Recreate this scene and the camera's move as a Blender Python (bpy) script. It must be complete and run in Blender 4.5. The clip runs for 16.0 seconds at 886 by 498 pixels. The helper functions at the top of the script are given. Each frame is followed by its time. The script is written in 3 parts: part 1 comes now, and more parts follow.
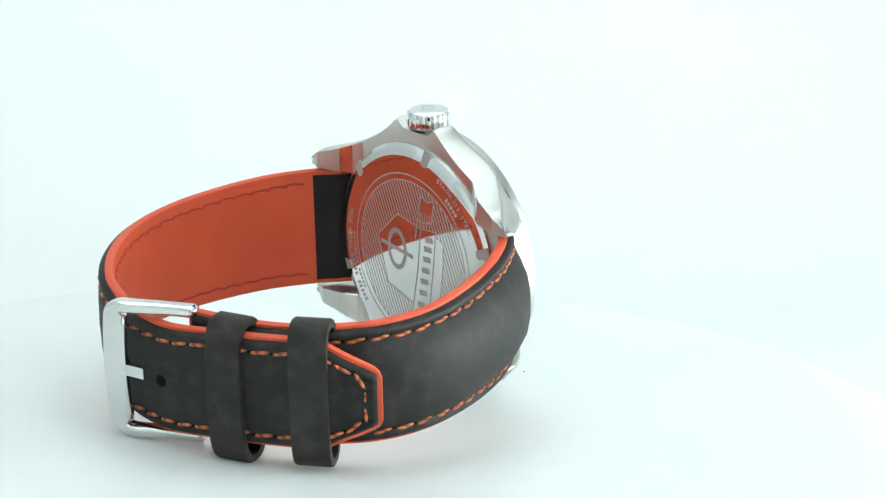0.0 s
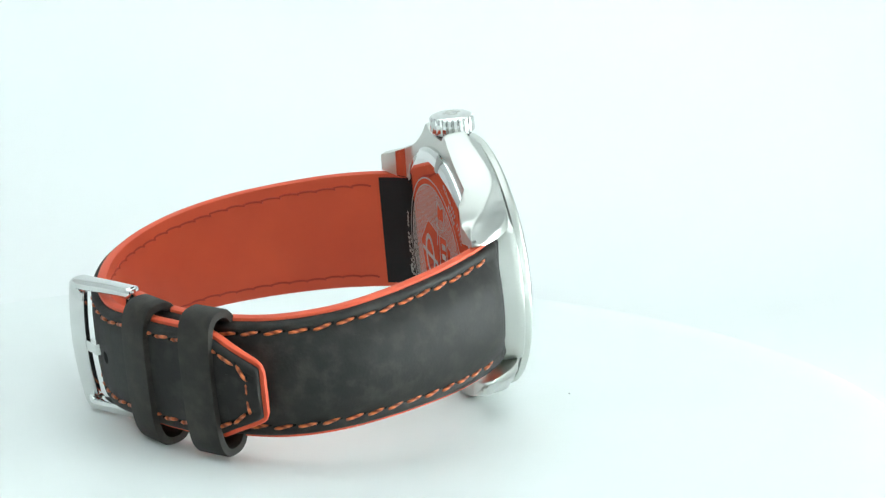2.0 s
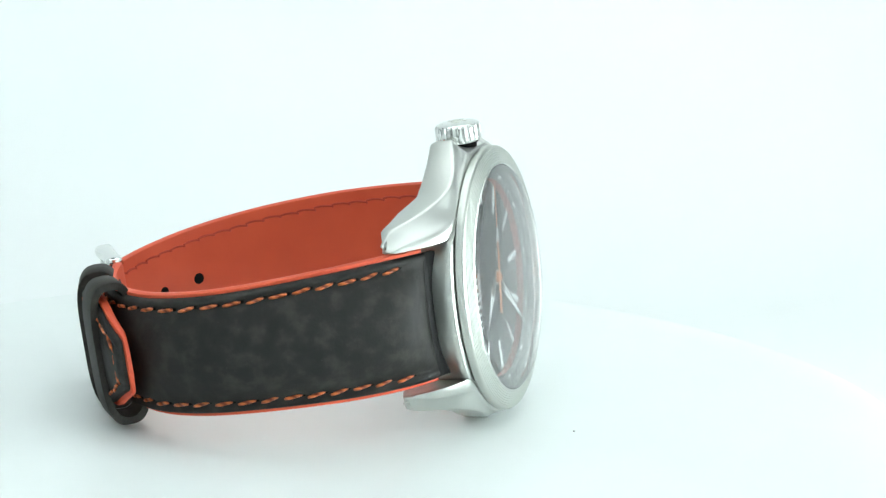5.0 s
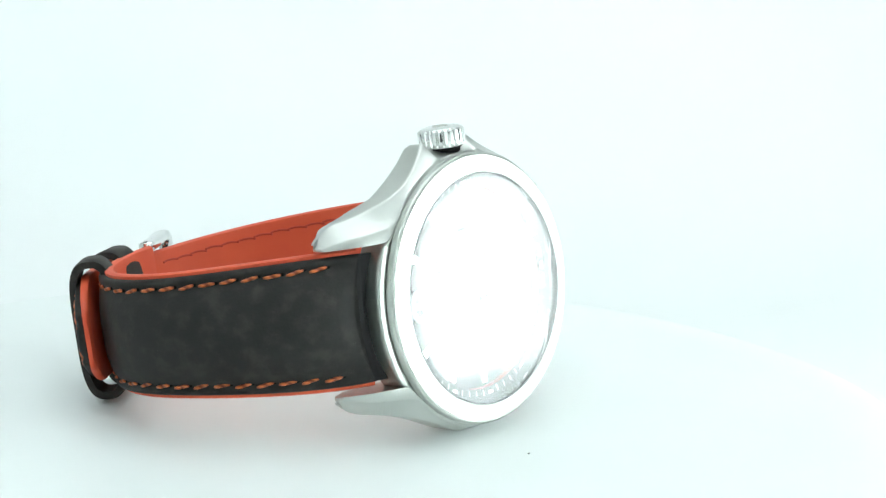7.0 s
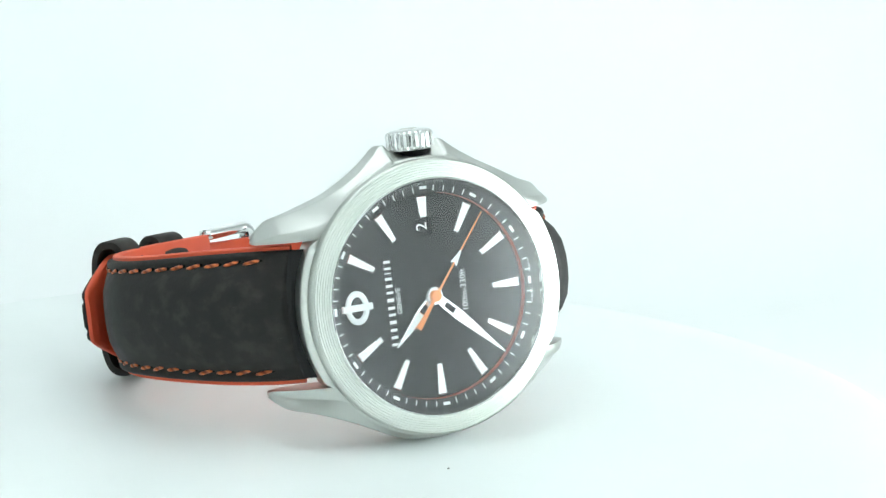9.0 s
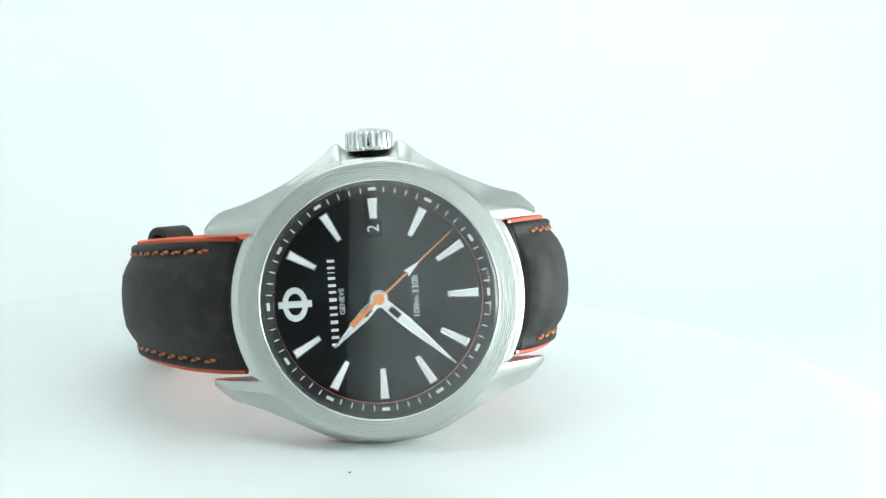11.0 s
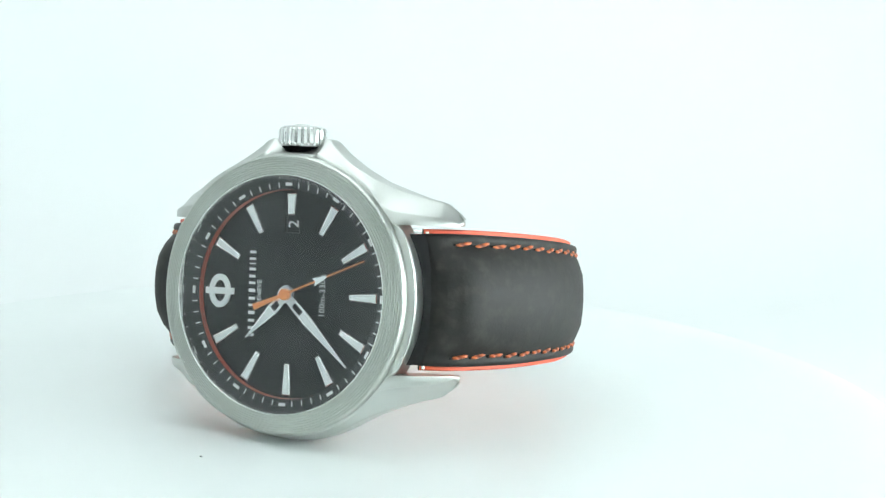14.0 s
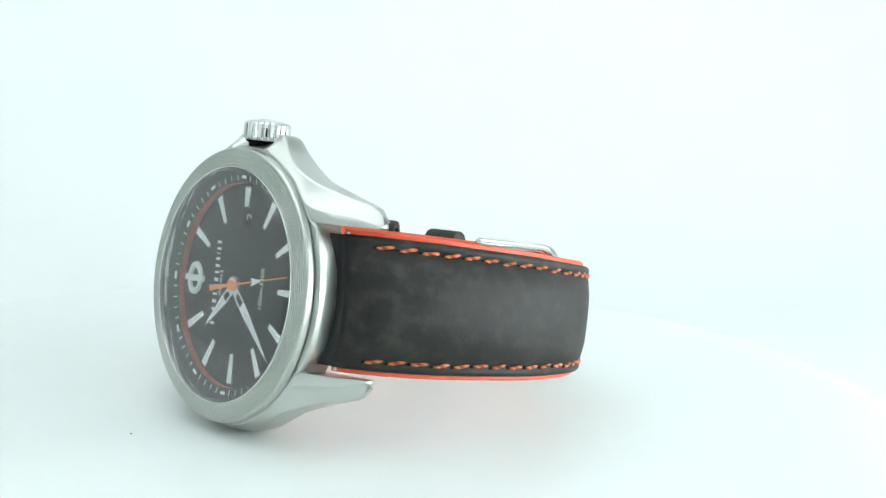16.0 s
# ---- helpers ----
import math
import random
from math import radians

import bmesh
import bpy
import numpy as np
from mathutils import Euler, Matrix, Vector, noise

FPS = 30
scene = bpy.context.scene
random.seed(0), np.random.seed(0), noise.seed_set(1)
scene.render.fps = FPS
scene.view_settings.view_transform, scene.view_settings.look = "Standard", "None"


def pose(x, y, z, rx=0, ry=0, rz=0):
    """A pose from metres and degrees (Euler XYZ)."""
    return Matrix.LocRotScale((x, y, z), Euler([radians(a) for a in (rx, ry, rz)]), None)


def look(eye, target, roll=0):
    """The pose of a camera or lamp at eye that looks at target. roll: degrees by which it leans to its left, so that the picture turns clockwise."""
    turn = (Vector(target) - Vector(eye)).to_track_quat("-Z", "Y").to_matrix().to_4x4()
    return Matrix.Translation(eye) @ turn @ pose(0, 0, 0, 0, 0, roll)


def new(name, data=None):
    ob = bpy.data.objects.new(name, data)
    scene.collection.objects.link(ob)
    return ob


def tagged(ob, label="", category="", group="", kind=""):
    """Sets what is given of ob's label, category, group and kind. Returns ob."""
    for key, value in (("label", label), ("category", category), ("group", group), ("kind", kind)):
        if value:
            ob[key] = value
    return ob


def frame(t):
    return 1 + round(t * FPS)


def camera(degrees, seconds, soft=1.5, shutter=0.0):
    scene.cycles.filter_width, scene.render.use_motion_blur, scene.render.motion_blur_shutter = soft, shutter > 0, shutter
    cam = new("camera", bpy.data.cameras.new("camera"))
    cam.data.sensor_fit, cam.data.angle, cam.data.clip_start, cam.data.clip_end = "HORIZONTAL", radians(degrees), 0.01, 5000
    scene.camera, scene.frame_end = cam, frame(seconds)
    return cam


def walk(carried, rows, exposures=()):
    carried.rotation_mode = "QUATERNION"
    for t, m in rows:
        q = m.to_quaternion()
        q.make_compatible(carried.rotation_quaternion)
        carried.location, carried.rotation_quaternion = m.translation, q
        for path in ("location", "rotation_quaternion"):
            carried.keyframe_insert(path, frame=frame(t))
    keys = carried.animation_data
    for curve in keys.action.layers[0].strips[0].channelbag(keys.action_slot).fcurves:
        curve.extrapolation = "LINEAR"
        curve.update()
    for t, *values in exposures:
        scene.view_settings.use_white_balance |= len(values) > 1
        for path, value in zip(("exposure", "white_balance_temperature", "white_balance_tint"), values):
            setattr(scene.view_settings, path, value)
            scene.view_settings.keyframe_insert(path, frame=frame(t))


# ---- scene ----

# ---------------------------------------------------------------- camera
# A still camera before a white turntable that carries the watch round.
cam = camera(23.58, 16.0, soft=1.35)
CAM = pose(0.0, -0.3255, 0.0885, 78.917, 0, -2.614) @ pose(0, 0, 0, 0, 0, 2.379)
walk(cam, [(0.0, CAM), (16.0, CAM)])

# ---------------------------------------------------------------- light
world = bpy.data.worlds.new("world")
scene.world = world
world.use_nodes = True
world.node_tree.nodes["Background"].inputs[0].default_value = (0.8, 0.95, 1.0, 1)
world.node_tree.nodes["Background"].inputs[1].default_value = 0.02


def softbox(name, eye, target, w, h, watts, colour):
    """A rectangular photographic softbox."""
    data = bpy.data.lights.new(name, "AREA")
    data.shape, data.size, data.size_y = "RECTANGLE", w, h
    data.energy, data.color = watts, colour
    ob = new(name, data)
    ob.matrix_world = look(eye, target)
    return ob


COOL = (0.912, 1.0, 0.998)
softbox("softbox_top", (-0.06, 0.03, 0.78), (-0.06, 0.031, 0.0), 0.88, 0.88, 2.95, COOL)
softbox("softbox_side", (0.60, -0.072, 0.05), (0.5, -0.072, 0.05), 0.385, 0.28, 9.2, (0.90, 1.0, 1.0))


# ---------------------------------------------------------------- materials
def material(name, colour, rough=0.5, metal=0.0, **more):
    m = bpy.data.materials.new(name)
    m.use_nodes = True
    b = m.node_tree.nodes["Principled BSDF"]
    b.inputs["Base Color"].default_value = (*colour, 1)
    b.inputs["Roughness"].default_value = rough
    b.inputs["Metallic"].default_value = metal
    for k, v in more.items():
        b.inputs[k.replace("_", " ").title().replace("Ior", "IOR")].default_value = v
    return m, m.node_tree, b


def noise_node(tree, scale, detail=4):
    co = tree.nodes.new("ShaderNodeTexCoord")
    n = tree.nodes.new("ShaderNodeTexNoise")
    n.inputs["Scale"].default_value, n.inputs["Detail"].default_value = scale, detail
    tree.links.new(co.outputs["Object"], n.inputs["Vector"])
    return n


def ramp(tree, src, stops):
    r = tree.nodes.new("ShaderNodeValToRGB")
    while len(r.color_ramp.elements) < len(stops):
        r.color_ramp.elements.new(0.5)
    for e, (pos, col) in zip(r.color_ramp.elements, stops):
        e.position, e.color = pos, (*col, 1)
    tree.links.new(src, r.inputs[0])
    return r.outputs[0]


def bump(tree, b, src, strength, dist, before=None):
    n = tree.nodes.new("ShaderNodeBump")
    n.inputs["Strength"].default_value, n.inputs["Distance"].default_value = strength, dist
    tree.links.new(src, n.inputs["Height"])
    if before is not None:
        tree.links.new(before, n.inputs["Normal"])
    tree.links.new(n.outputs[0], b.inputs["Normal"])
    return n.outputs[0]


def mix_range(tree, src, lo, hi):
    n = tree.nodes.new("ShaderNodeMapRange")
    n.inputs["To Min"].default_value, n.inputs["To Max"].default_value = lo, hi
    tree.links.new(src, n.inputs["Value"])
    return n.outputs[0]


def make_materials():
    M = {}
    # white paper sweep and turntable top
    m, t, b = material("white_paper", (0.86, 0.88, 0.88), 0.75)
    n = noise_node(t, 6)
    t.links.new(ramp(t, n.outputs[0], [(0.3, (0.845, 0.87, 0.87)), (0.7, (0.875, 0.89, 0.89))]), b.inputs["Base Color"])
    M["paper"] = m
    # grey for the unseen left wall, to dim its reflection in dial and steel
    m, t, b = material("grey_card", (0.55, 0.57, 0.57), 0.8)
    n = noise_node(t, 6)
    t.links.new(ramp(t, n.outputs[0], [(0.3, (0.61, 0.63, 0.63)), (0.7, (0.65, 0.67, 0.67))]), b.inputs["Base Color"])
    M["grey_paper"] = m
    m, t, b = material("white_laminate", (0.84, 0.86, 0.86), 0.45)
    n = noise_node(t, 25)
    t.links.new(ramp(t, n.outputs[0], [(0.3, (0.785, 0.825, 0.815)), (0.7, (0.815, 0.85, 0.845))]), b.inputs["Base Color"])
    M["table"] = m
    m = bpy.data.materials.new("tent_fabric")
    m.use_nodes = True
    t = m.node_tree
    t.nodes.remove(t.nodes["Principled BSDF"])
    mix, dif, tra = t.nodes.new("ShaderNodeMixShader"), t.nodes.new("ShaderNodeBsdfDiffuse"), t.nodes.new("ShaderNodeBsdfTranslucent")
    dif.inputs[0].default_value = tra.inputs[0].default_value = (0.88, 0.90, 0.90, 1)
    weave = noise_node(t, 9, 3)
    t.links.new(mix_range(t, weave.outputs[0], 0.58, 0.68), mix.inputs[0])
    t.links.new(dif.outputs[0], mix.inputs[1])
    t.links.new(tra.outputs[0], mix.inputs[2])
    t.links.new(mix.outputs[0], t.nodes["Material Output"].inputs[0])
    M["fabric"] = m
    M["dark"] = material("dark_cloth", (0.012, 0.012, 0.013), 0.9)[0]
    M["dust"] = material("grey_dust", (0.30, 0.32, 0.31), 0.9)[0]
    # polished steel
    m, t, b = material("polished_steel", (0.70, 0.71, 0.695), 0.09, 1.0)
    n = noise_node(t, 120, 2)
    t.links.new(mix_range(t, n.outputs[0], 0.07, 0.12), b.inputs["Roughness"])
    M["polished"] = m
    M["turned"] = material("turned_steel", (0.56, 0.58, 0.545), 0.32, 1.0)[0]
    # satin brushed steel: fine lines along the band
    m, t, b = material("brushed_steel", (0.565, 0.58, 0.55), 0.27, 1.0)
    n = noise_node(t, 300, 2)
    t.links.new(mix_range(t, n.outputs[0], 0.27, 0.34), b.inputs["Roughness"])
    M["brushed"] = m
    M["satin"] = material("satin_steel", (0.60, 0.615, 0.59), 0.38, 1.0)[0]
    m, t, b = material("caseback_steel", (0.70, 0.71, 0.70), 0.05, 1.0)
    M["mirror"] = m
    M["etched"] = material("etched_steel", (0.46, 0.465, 0.45), 0.62, 0.75)[0]
    # flat black that stands for the shade in gaps, holes and sockets
    M["shadow_gap"] = material("gap_shade_black", (0.006, 0.006, 0.006), 0.9, specular_ior_level=0.1)[0]
    # nubuck leather, dark brown-black with chalky rub marks
    m, t, b = material("dark_leather", (0.02, 0.018, 0.017), 0.72, specular_ior_level=0.33)
    big = noise_node(t, 380, 10)
    fine = noise_node(t, 2600, 3)
    col = ramp(t, big.outputs[0], [(0.36, (0.0085, 0.0080, 0.0073)), (0.50, (0.0135, 0.0127, 0.0115)), (0.68, (0.033, 0.0308, 0.0278))])
    # pale rubbed flecks over the nap
    fleck = noise_node(t, 1500, 2)
    rub = ramp(t, fleck.outputs[0], [(0.74, (0.0, 0.0, 0.0)), (0.86, (0.06, 0.058, 0.055))])
    add = t.nodes.new("ShaderNodeMix")
    add.data_type, add.blend_type = "RGBA", "ADD"
    add.inputs[0].default_value = 0.8
    t.links.new(col, add.inputs[6])
    t.links.new(rub, add.inputs[7])
    t.links.new(add.outputs[2], b.inputs["Base Color"])
    t.links.new(mix_range(t, big.outputs[0], 0.42, 0.80), b.inputs["Roughness"])
    first = bump(t, b, fine.outputs[0], 0.35, 0.00008)
    bump(t, b, big.outputs[0], 0.25, 0.0003, first)
    M["leather"] = m
    m2 = m.copy()
    m2.name = "keeper_leather"
    for e, c in zip([n for n in m2.node_tree.nodes if n.type == "VALTORGB"][0].color_ramp.elements, ((0.015, 0.0135, 0.0115), (0.025, 0.0225, 0.019), (0.044, 0.039, 0.034))):
        e.color = (*c, 1)
    M["keeper"] = m2
    # orange rubberised lining
    m, t, b = material("orange_lining", (0.72, 0.135, 0.048), 0.55)
    big = noise_node(t, 60, 4)
    fine = noise_node(t, 3000, 2)
    t.links.new(ramp(t, big.outputs[0], [(0.3, (0.67, 0.080, 0.030)), (0.7, (0.76, 0.102, 0.036))]), b.inputs["Base Color"])
    bump(t, b, fine.outputs[0], 0.2, 0.00005)
    M["orange"] = m
    m, t, b = material("orange_thread", (0.80, 0.26, 0.055), 0.42)
    w = t.nodes.new("ShaderNodeTexWave")
    w.inputs["Scale"].default_value, w.inputs["Distortion"].default_value = 420, 1.5
    w.bands_direction = "DIAGONAL"
    co = t.nodes.new("ShaderNodeTexCoord")
    t.links.new(co.outputs["Object"], w.inputs[0])
    t.links.new(ramp(t, w.outputs[0], [(0.0, (0.22, 0.042, 0.014)), (0.85, (0.62, 0.145, 0.040))]), b.inputs["Base Color"])
    bump(t, b, w.outputs[0], 0.8, 0.00025)
    M["thread"] = m
    M["rubber"] = material("black_lining", (0.009, 0.009, 0.010), 0.5, specular_ior_level=0.3)[0]
    # dial: slate black with a faint sunburst
    m, t, b = material("slate_dial", (0.021, 0.023, 0.025), 0.34, specular_ior_level=0.12)
    n = noise_node(t, 160, 3)
    t.links.new(ramp(t, n.outputs[0], [(0.3, (0.0075, 0.0088, 0.0095)), (0.7, (0.0085, 0.0098, 0.0107))]), b.inputs["Base Color"])
    M["dial"] = m
    M["flange"] = material("black_flange", (0.012, 0.0135, 0.0145), 0.45, specular_ior_level=0.3)[0]
    M["lume"] = material("white_lume", (0.80, 0.84, 0.84), 0.55)[0]
    M["print"] = material("white_print", (0.78, 0.80, 0.80), 0.5)[0]
    M["hand"] = material("satin_hand", (0.80, 0.81, 0.81), 0.22, 0.85)[0]
    M["orange_paint"] = material("orange_hand_paint", (0.80, 0.27, 0.08), 0.4)[0]
    M["orange_ring"] = material("orange_ring_paint", (0.40, 0.062, 0.028), 0.5)[0]
    m = bpy.data.materials.new("sapphire")
    m.use_nodes = True
    t = m.node_tree
    t.nodes.remove(t.nodes["Principled BSDF"])
    mix, clear, gloss = t.nodes.new("ShaderNodeMixShader"), t.nodes.new("ShaderNodeBsdfTransparent"), t.nodes.new("ShaderNodeBsdfGlossy")
    gloss.inputs["Roughness"].default_value = 0.0
    weight, power, scale = t.nodes.new("ShaderNodeLayerWeight"), t.nodes.new("ShaderNodeMath"), t.nodes.new("ShaderNodeMath")
    weight.inputs[0].default_value = 0.5
    power.operation, power.inputs[1].default_value = "POWER", 3.0
    scale.operation, scale.inputs[1].default_value, scale.inputs[2].default_value = "MULTIPLY_ADD", 0.9, 0.042
    t.links.new(weight.outputs["Facing"], power.inputs[0])
    t.links.new(power.outputs[0], scale.inputs[0])
    t.links.new(scale.outputs[0], mix.inputs[0])
    t.links.new(clear.outputs[0], mix.inputs[1])
    t.links.new(gloss.outputs[0], mix.inputs[2])
    t.links.new(mix.outputs[0], t.nodes["Material Output"].inputs[0])
    M["glass"] = m
    return M


M = make_materials()
K = 0.001  # the watch is drawn in millimetres


# ---------------------------------------------------------------- mesh helpers
def part(name, bm, mats, parent, label="", sharp=35, scale=K):
    """Links a bmesh as one mesh object under its thing."""
    bmesh.ops.recalc_face_normals(bm, faces=bm.faces)
    me = bpy.data.meshes.new(name)
    for v in bm.verts:
        v.co *= scale
    bm.to_mesh(me)
    bm.free()
    for m in mats if isinstance(mats, (list, tuple)) else [mats]:
        me.materials.append(m)
    if sharp:
        me.shade_smooth()
        me.set_sharp_from_angle(angle=radians(sharp))
    ob = new(name, me)
    ob.parent = parent
    if label:
        tagged(ob, label)
    return ob


def loops(bm, rings, closed=True, caps=True, material_of=None):
    """Skins rings of points; each ring is closed when closed is set."""
    vs = [[bm.verts.new(p) for p in r] for r in rings]
    n = len(vs[0])
    for a, b in zip(vs, vs[1:]):
        for i in range(n if closed else n - 1):
            j = (i + 1) % n
            f = bm.faces.new((a[i], a[j], b[j], b[i]))
            if material_of:
                f.material_index = material_of(i)
    if caps:
        bm.faces.new(vs[0])
        bm.faces.new(vs[-1])
    return vs


def lathe(profile, seg=96, bm=None, closed=False):
    """Turns (radius, z) pairs round z; closed joins the last pair to the first."""
    bm = bm or bmesh.new()
    pts = list(profile)
    rings = []
    for k in range(seg):
        a = 2 * math.pi * k / seg
        rings.append([bm.verts.new((r * math.cos(a), r * math.sin(a), z)) for r, z in pts])
    n = len(pts)
    for k in range(seg):
        a, b = rings[k], rings[(k + 1) % seg]
        for i in range(n if closed else n - 1):
            j = (i + 1) % n
            bm.faces.new((a[i], b[i], b[j], a[j]))
    if not closed:
        for i in (0, n - 1):
            if pts[i][0] > 1e-6:
                bm.faces.new([r[i] for r in rings])
    bmesh.ops.remove_doubles(bm, verts=bm.verts, dist=1e-5)
    return bm


def prism(outline, z0, z1, bm=None, top_inset=0.0):
    """An upright prism over an outline in x and y, its upper edge chamfered."""
    bm = bm or bmesh.new()
    rings = [[(x, y, z0) for x, y in outline]]
    if top_inset:
        cx = sum(p[0] for p in outline) / len(outline)
        cy = sum(p[1] for p in outline) / len(outline)
        span = max(math.hypot(p[0] - cx, p[1] - cy) for p in outline)
        rings.append([(x, y, z1 - top_inset) for x, y in outline])
        k = 1 - top_inset / span
        rings.append([(cx + (x - cx) * k, cy + (y - cy) * k, z1) for x, y in outline])
    else:
        rings.append([(x, y, z1) for x, y in outline])
    loops(bm, rings)
    return bm


def tube(path, radius, seg=10, bm=None):
    """A round bar along a path of points."""
    bm = bm or bmesh.new()
    rings = []
    for i, p in enumerate(path):
        p = Vector(p)
        d = (Vector(path[min(i + 1, len(path) - 1)]) - Vector(path[max(i - 1, 0)])).normalized()
        side = d.orthogonal().normalized()
        up = d.cross(side)
        rings.append([p + radius * (math.cos(a) * side + math.sin(a) * up) for a in [2 * math.pi * k / seg for k in range(seg)]])
    loops(bm, rings)
    return bm


def spline(points, steps):
    """Catmull-Rom through points, resampled at even length into steps + 1 points."""
    pts = [Vector(p) for p in points]
    pts = [2 * pts[0] - pts[1]] + pts + [2 * pts[-1] - pts[-2]]
    fine = []
    for i in range(1, len(pts) - 2):
        a, b, c, d = pts[i - 1:i + 3]
        for k in range(24):
            t = k / 24
            fine.append(0.5 * ((2 * b) + (c - a) * t + (2 * a - 5 * b + 4 * c - d) * t * t + (3 * b - a - 3 * c + d) * t ** 3))
    fine.append(pts[-2])
    run = [0.0]
    for a, b in zip(fine, fine[1:]):
        run.append(run[-1] + (b - a).length)
    out = []
    for k in range(steps + 1):
        s = run[-1] * k / steps
        j = max(i for i in range(len(run)) if run[i] <= s + 1e-9)
        j = min(j, len(fine) - 2)
        f = (s - run[j]) / max(run[j + 1] - run[j], 1e-9)
        out.append(fine[j].lerp(fine[j + 1], f))
    return out, run[-1]


def table(rows, x):
    """Reads a smooth value at x from (x, value) rows."""
    if x <= rows[0][0]:
        return rows[0][1]
    for i, ((a, va), (b, vb)) in enumerate(zip(rows, rows[1:])):
        if x <= b:
            slope = (vb - va) / (b - a)
            before = (va - rows[i - 1][1]) / (a - rows[i - 1][0]) if i else slope
            after = (rows[i + 2][1] - vb) / (rows[i + 2][0] - b) if i + 2 < len(rows) else slope
            m0 = 2 * before * slope / (before + slope) if before * slope > 0 else 0.0
            m1 = 2 * after * slope / (after + slope) if after * slope > 0 else 0.0
            u, h = (x - a) / (b - a), b - a
            return ((1 + 2 * u) * (1 - u) ** 2 * va + u * (1 - u) ** 2 * h * m0 + u * u * (3 - 2 * u) * vb + u * u * (u - 1) * h * m1)
    return rows[-1][1]


def lettering(text, size, bm=None, m=Matrix(), thick=0.02):
    """Built-in lettering, centred, as flat mesh laid by m."""
    cu = bpy.data.curves.new("lettering", "FONT")
    cu.body, cu.size, cu.align_x, cu.align_y, cu.extrude = text, size, "CENTER", "CENTER", thick
    cu.resolution_u = 3
    ob = bpy.data.objects.new("lettering", cu)
    scene.collection.objects.link(ob)
    me = bpy.data.meshes.new_from_object(ob.evaluated_get(bpy.context.evaluated_depsgraph_get()))
    bpy.data.objects.remove(ob)
    me.transform(m)
    bm = bm or bmesh.new()
    bm.from_mesh(me)
    bpy.data.meshes.remove(me)
    return bm


def turned(x, y, z, ax=(0, 1, 0), up=(-1, 0, 0)):
    """A pose whose local x runs along ax and local y along up."""
    a, b = Vector(ax), Vector(up)
    c = a.cross(b)
    return Matrix(((a.x, b.x, c.x, x), (a.y, b.y, c.y, y), (a.z, b.z, c.z, z), (0, 0, 0, 1)))


# ---------------------------------------------------------------- the set
BASE = -0.075  # the table top under the turntable


def build_set():
    """A white photo tent, unseen but for table and sweep, added to bounce the light: table, sweep, sides, roof, and a
    front with a slot for the lens.
    """
    bm = bmesh.new()
    sect = [(-0.62, BASE)]
    for k in range(17):
        a = math.pi / 2 * k / 16
        sect.append((0.42 + 0.18 * math.sin(a), BASE + 0.18 * (1 - math.cos(a))))
    sect.append((0.60, 0.90))
    loops(bm, [[(x, y, z) for y, z in sect] for x in (-0.62, 0.62)], closed=False, caps=False)
    ob = part("backdrop", bm, M["paper"], None, scale=1)
    tagged(ob, "seamless white paper sweep under and behind the turntable", "backdrop", kind="structure")
    for name, lo, hi in (("wall_left", (-0.63, -0.62, -0.09), (-0.62, 0.61, 0.9)), 
                         ("ceiling", (-0.63, -0.63, 0.9), (0.63, 0.61, 0.91))):
        bm = bmesh.new()
        bmesh.ops.create_cube(bm, size=1)
        for v in bm.verts:
            v.co = Vector([(a + b) / 2 + (b - a) * c for a, b, c in zip(lo, hi, v.co)])
        tagged(part(name, bm, M["grey_paper"] if name == "wall_left" else M["paper"], None, scale=1, sharp=0), "plain diffusing side of the photo tent", "wall", kind="structure")
    bm = bmesh.new()
    loops(bm, [[(0.50, y, z) for y in (-0.46, 0.61)] for z in (-0.09, 0.9)], closed=False, caps=False)
    tagged(part("wall_right", bm, M["fabric"], None, scale=1, sharp=0), "white translucent fabric side of the photo tent", "wall", kind="structure")
    bm = bmesh.new()
    vs = bmesh.ops.create_cube(bm, size=1)["verts"]
    for v in vs:
        v.co = Vector([(a + b) / 2 + (b - a) * c for a, b, c in zip((0.98, -0.63, -0.09), (0.99, 0.61, 0.91), v.co)])
    tagged(part("wall_beyond", bm, M["dark"], None, scale=1, sharp=0), "dark room beyond the tent", "wall", kind="structure")
    # the front, with the slot through which the camera looks, and the dark room behind it
    bm = bmesh.new()
    for lo, hi in (((-0.62, -0.46, BASE), (-0.06, -0.45, 0.9)), ((0.045, -0.46, BASE), (0.62, -0.45, 0.9)), ((-0.06, -0.46, 0.26), (0.045, -0.45, 0.9))):
        vs = bmesh.ops.create_cube(bm, size=1)["verts"]
        for v in vs:
            v.co = Vector([(a + b) / 2 + (b - a) * c for a, b, c in zip(lo, hi, v.co)])
    tagged(part("wall_front", bm, M["paper"], None, scale=1, sharp=0), "white front of the photo tent with a slot", "wall", kind="structure")
    bm = bmesh.new()
    vs = bmesh.ops.create_cube(bm, size=1)["verts"]
    for v in vs:
        v.co = Vector([(a + b) / 2 + (b - a) * c for a, b, c in zip((-0.63, -0.64, -0.09), (0.63, -0.62, 0.9), v.co)])
    tagged(part("wall_dark", bm, M["dark"], None, scale=1, sharp=0), "dark room beyond the tent", "wall", kind="structure")


